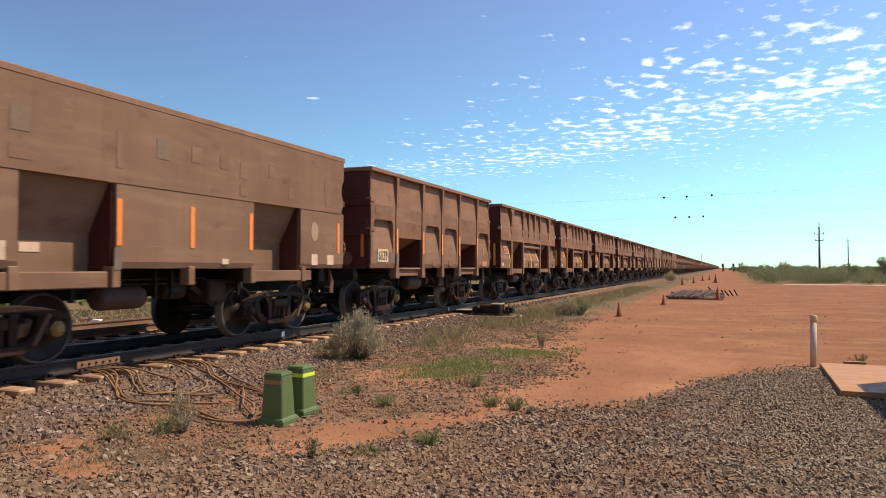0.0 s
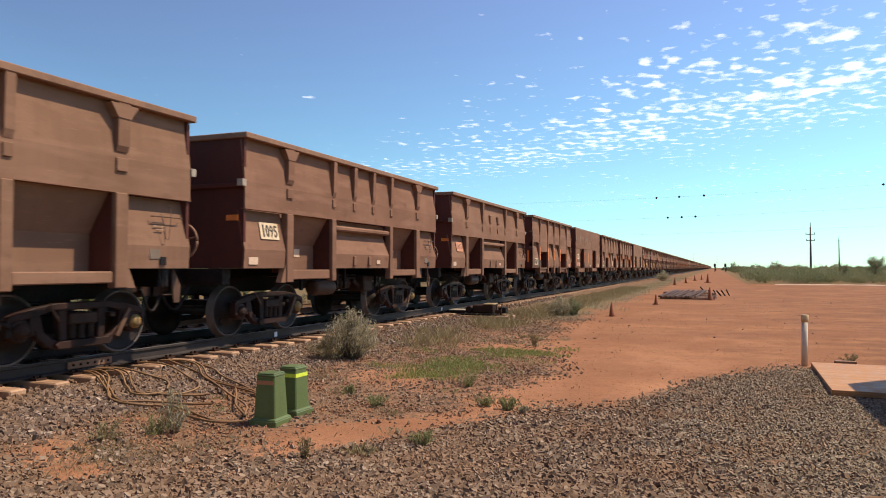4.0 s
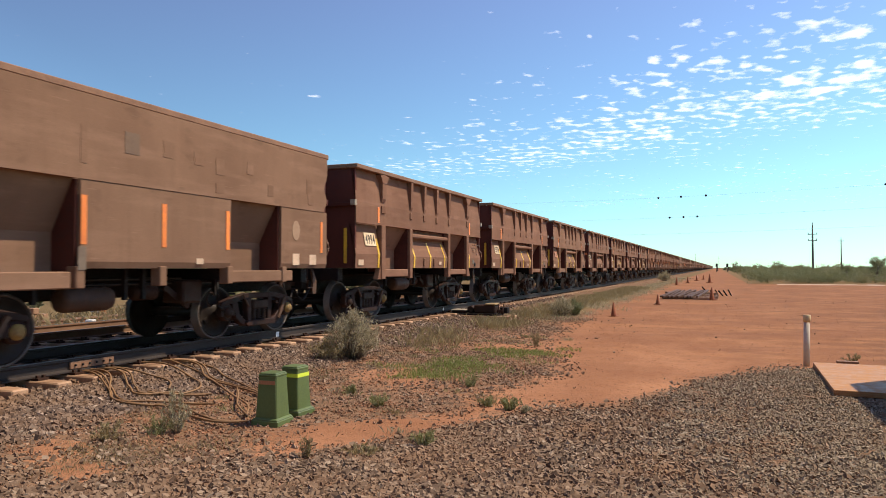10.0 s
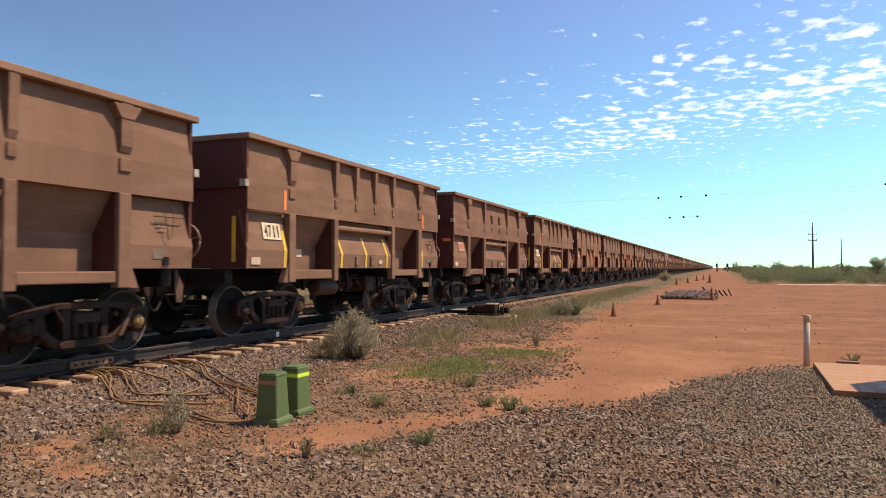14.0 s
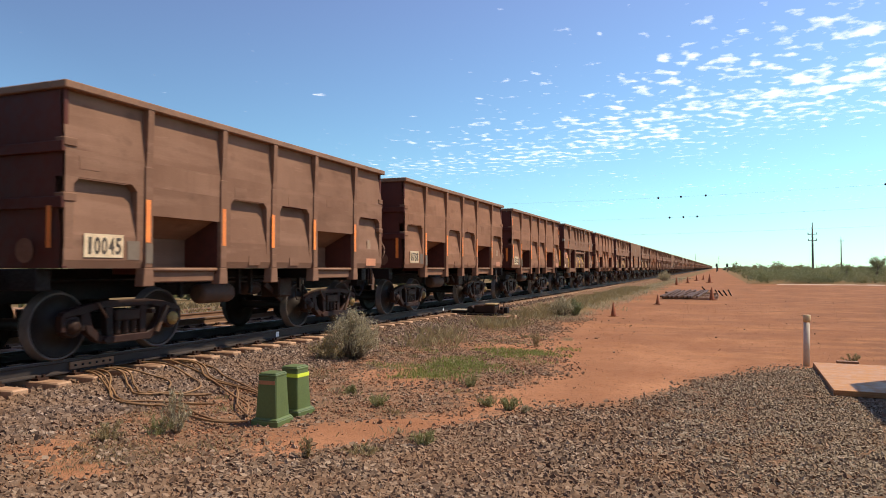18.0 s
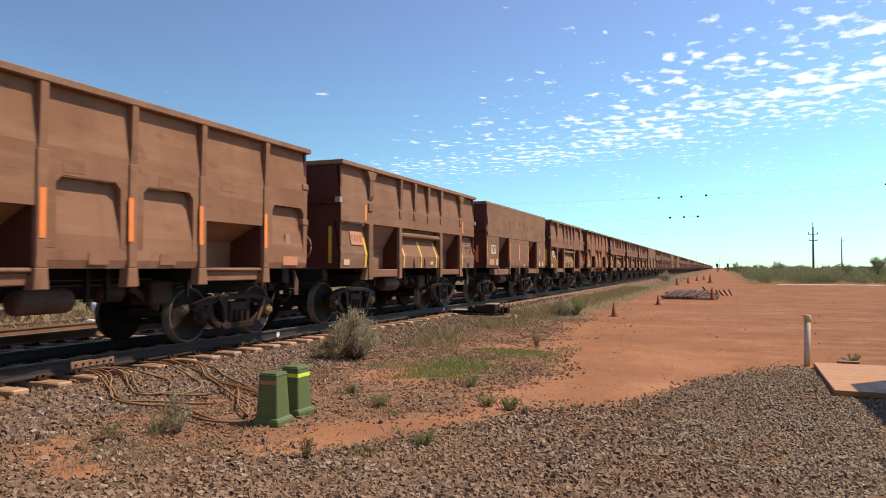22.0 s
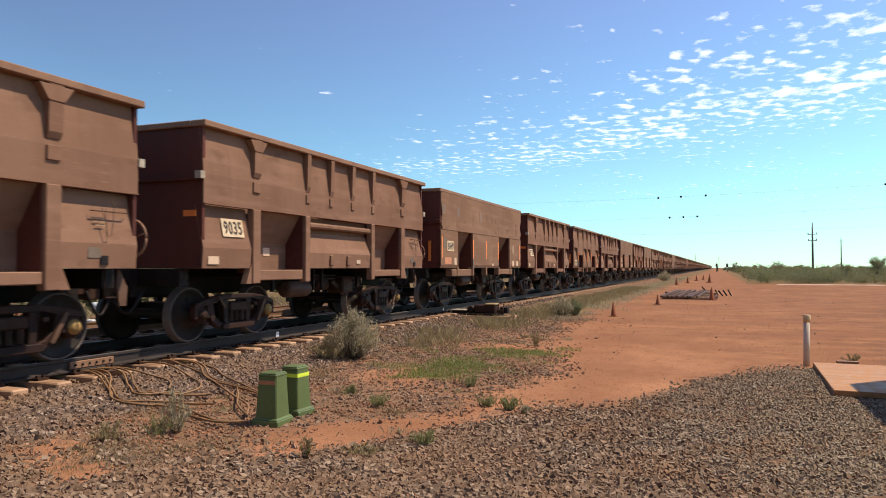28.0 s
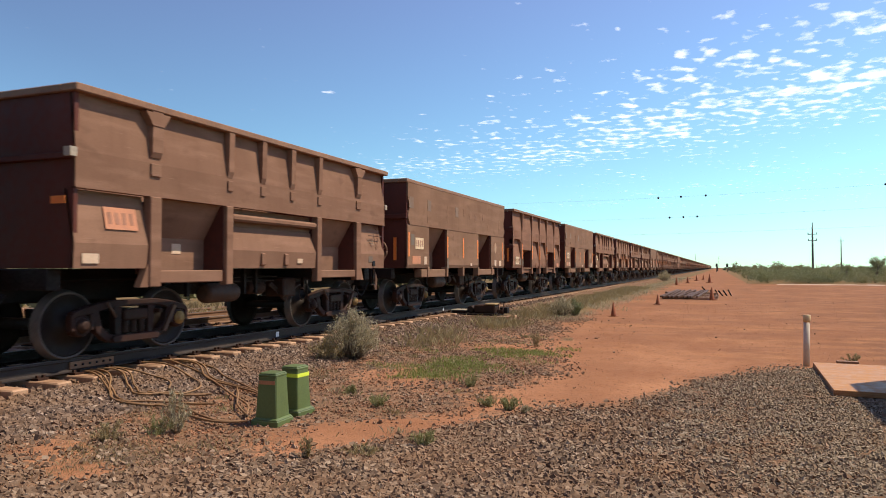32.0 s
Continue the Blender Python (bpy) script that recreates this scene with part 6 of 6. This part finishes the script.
def lettered(panel, words, height, material):
    """Sets the figures of a running number side by side on its panel."""
    step = (0.49 if len(words) < 5 else 0.58) / len(words)
    for k, c in enumerate(words):
        d = share("digit", digit_mesh(c, height, 0.045 if c == "1" else step * 0.80, material), panel)
        d.matrix_basis = Matrix(((0, 0, 1, 0.008), (1, 0, 0, (k - (len(words) - 1) / 2) * step), (0, 1, 0, 0), (0, 0, 0, 1)))


# where the numbered panel sits: y, z, out, lean of the panel in degrees
PLATES = {"A": (0.64, 1.49, 1.600, 1.0), "B": (0.82, 1.86, 1.606, 0.0), "C": (0.82, 1.87, 1.538, -11.5)}


def number_panel(wagon, kind, words, salmon):
    y, z, x, lean = PLATES[kind] if words != "3202" else (0.76, 1.98, 1.53, -11.0)
    w = 0.56 if len(words) < 5 else 0.64
    pl = part("number_panel", box(bmesh.new(), -0.002, 0.006, -w / 2, w / 2, -0.155, 0.155), SALMON if salmon else CREAM, wagon, "dusty orange panel with a running number" if salmon else "dusty cream panel with a running number")
    pl.matrix_basis = pose(x, y, z, 0, lean, 0)
    if words:
        lettered(pl, words, 0.24 if salmon else 0.225, FADED if salmon else INK)
    else:
        for k in range(4):
            part("lettering_bar", box(bmesh.new(), 0.0062, 0.009, -0.23 + k * 0.125, -0.165 + k * 0.125, -0.085, 0.085), FADED, pl)


# the train, from the first wagon on: type (A ribbed, B flat, C panelled, S panelled and striped, T with stubs), number, orange plate
TRAIN = ["A", "B", ("A", "6139"), ("S", "2857", 1), ("S", "", 1), ("C", "", 1), ("C", "1095"), ("T", "", 1), ("A", "7664"), ("B", ""), ("A", "6078"), ("A", "8157"),
         ("B", "1684"), ("S", "4994"), ("S", "5378"), ("S", "", 1), ("C", "5834"), ("S", "4711"), ("T", "", 1), ("S", ""), ("A", "3202"), ("A", "10045"), ("A", "0788"),
         ("A", "3116"), ("S", "", 1), ("A", "", 1), ("S", "", 1), ("B", "7877"), ("S", "7348"), ("A", "7616"), ("S", "", 1), ("C", "", 1), ("C", "9035"), ("B", "8849"),
         ("C", "7732"), ("A", "0317"), ("C", "", 1), ("B", ""), ("A", ""), ("B", ""), ("C", ""), ("A", ""), ("C", "", 1), ("C", ""), ("B", ""), ("A", "")]
FIRST = -2
LAST = 128
HEAD_Y = 14.45                      # front of wagon 0 at the start


def gone(t):
    """Metres that the train has rolled after t seconds; it slows down a little."""
    return 11.371 * t - 0.00382 * t * t - 0.0001085 * t ** 3


def joined(source):
    """A lighter copy of a wagon for the far end of the train: its pieces joined by material."""
    w = thing("ore_wagon", source["label"], "ore wagon", "ore train wagons")
    sorted_parts = {}
    for o in source.children_recursive:
        if o.type != "MESH" or o.name.split(".")[0] in ("number_panel", "digit", "lettering_bar", "spring", "brake_hose", "bolt", "weld_pad", "stirrup", "step_plate", "brake_hanger", "wheelset", "tyre"):
            continue
        m = o.matrix_basis.copy()
        up = o.parent
        while up is not None and up != source:
            m = up.matrix_basis @ m
            up = up.parent
        sorted_parts.setdefault(o.data.materials[0], []).append((o.data, m))
    names = {"ore_dusted_paint": "body", "oxide_red_and_shade": "end_walls", "dust_caked_rim": "top_rim", "near_black_steel": "underframe", "rusty_cast_steel": "bogies", "dusty_cast_frame": "side_frames",
             "worn_wheel_steel": "wheels", "dusty_tank_paint": "air_tank"}
    bm = bmesh.new()
    for y in (0.62, 2.46, LONG - 2.46, LONG - 0.62):
        for s in (1, -1):
            lathe(bm, [(0.1, s * 0.68), (WHEEL_R, s * 0.70), (WHEEL_R, s * 0.81), (0.1, s * 0.82)], "x", (0, y, WHEEL_R - BODY_Z), 12)
    part("wheels", bm, TREAD, w)
    for mat, pieces in sorted_parts.items():
        if mat.name not in names and mat not in (ORANGE, YELLOW):
            continue
        bm = bmesh.new()
        for me, m in pieces:
            tmp = me.copy()
            tmp.transform(m)
            bm.from_mesh(tmp)
            bpy.data.meshes.remove(tmp)
        part(names.get(mat.name, "reflector_strips"), bm, mat, w)
    return w


wagons, wheels = [], []


def build_train():
    made = {}
    light = {}
    far_kinds = ["A", "C", "B", "S", "C", "A", "A", "C", "S", "B", "C", "A", "C"]
    for n, k in enumerate(range(FIRST, LAST)):
        near = n < len(TRAIN)
        spec = TRAIN[n] if near else far_kinds[(n * 7 + n // 5) % len(far_kinds)]
        spec = spec if isinstance(spec, tuple) else (spec, "")
        kind = spec[0]
        at = pose(TRACK, HEAD_Y + PITCH_LENGTH * k, RAIL_Z + BODY_Z)
        if near:
            if kind not in made:
                w = made[kind] = {"A": wagon_ribbed, "B": wagon_flat}[kind](at) if kind in "AB" else wagon_panelled(at, kind == "S", kind == "T")
            else:
                w = copy_thing(bare[kind], at)
            if kind not in bare:
                bare[kind] = copy_thing(w, pose(0, 0, 0))
            number_panel(w, kind if kind in "AB" else "C", spec[1], len(spec) > 2)
            coat = PAINT_WARM if k in (18, 20, 21, 23, 27) else PAINT_GREY if k == 7 else PAINT_TAN if kind == "B" else PAINT_DARK if k in (2, 4, 11, 12, 16, 28, 36) else PAINT_GREY if k in (5, 6, 14, 19, 29, 30, 31, 32, 34) else None
            if coat:
                for o in w.children_recursive:
                    if o.type == "MESH" and o.data.materials[0] == PAINT:
                        o.material_slots[0].link = "OBJECT"
                        o.material_slots[0].material = coat
            if k in (18, 21):
                for y in (0.10, LONG - 0.12):
                    strip(w, y, 1.58, 2.12, 1.6265, ORANGE)
                    strip(w, y, 2.88, 3.16, 1.60, ORANGE)
            if k == 8:
                sign(w, 5.30, 1.52, 0.34, 0.36, 1.598, PALE, "square cream patch")
        else:
            if kind not in light:
                light[kind] = w = joined(bare[kind])
                w.matrix_basis = at
            else:
                w = copy_thing(light[kind], at)
        wagons.append((k, w))
    for spare in bare.values():
        for o in (*spare.children_recursive, spare):
            bpy.data.objects.remove(o)


bare = {}
build_train()


def motions():
    """The train rolls towards the camera's spot and past it, its wheels turning; the clouds drift."""
    for k, w in wagons:
        y = HEAD_Y + PITCH_LENGTH * k
        walk(w, [(t, pose(TRACK, y - gone(t), RAIL_Z + BODY_Z)) for t in (0, 4, 8, 12, 16, 20, 24, 28, 32)])
        if k - FIRST >= len(TRAIN):
            continue
        ticks = [i / FPS for i in range(32 * FPS + 1) if -14 < y - gone(i / FPS) < 42]
        if not ticks:
            continue
        for o in w.children:
            if o.name.split(".")[0] != "wheelset":
                continue
            p = o.matrix_basis.translation.copy()
            rows = [(t, pose(*p, math.degrees(gone(t) / WHEEL_R) % 360, 0, 0)) for t in ticks]
            if ticks[0] > 0:
                rows.insert(0, (0, rows[0][1]))
            if ticks[-1] < 32:
                rows.append((32, rows[-1][1]))
            walk(o, rows)
    walk(cloud_sheet, [(0, pose(0, 0, 350)), (16, pose(32, -13, 350)), (32, pose(64, -26, 350))])


motions()
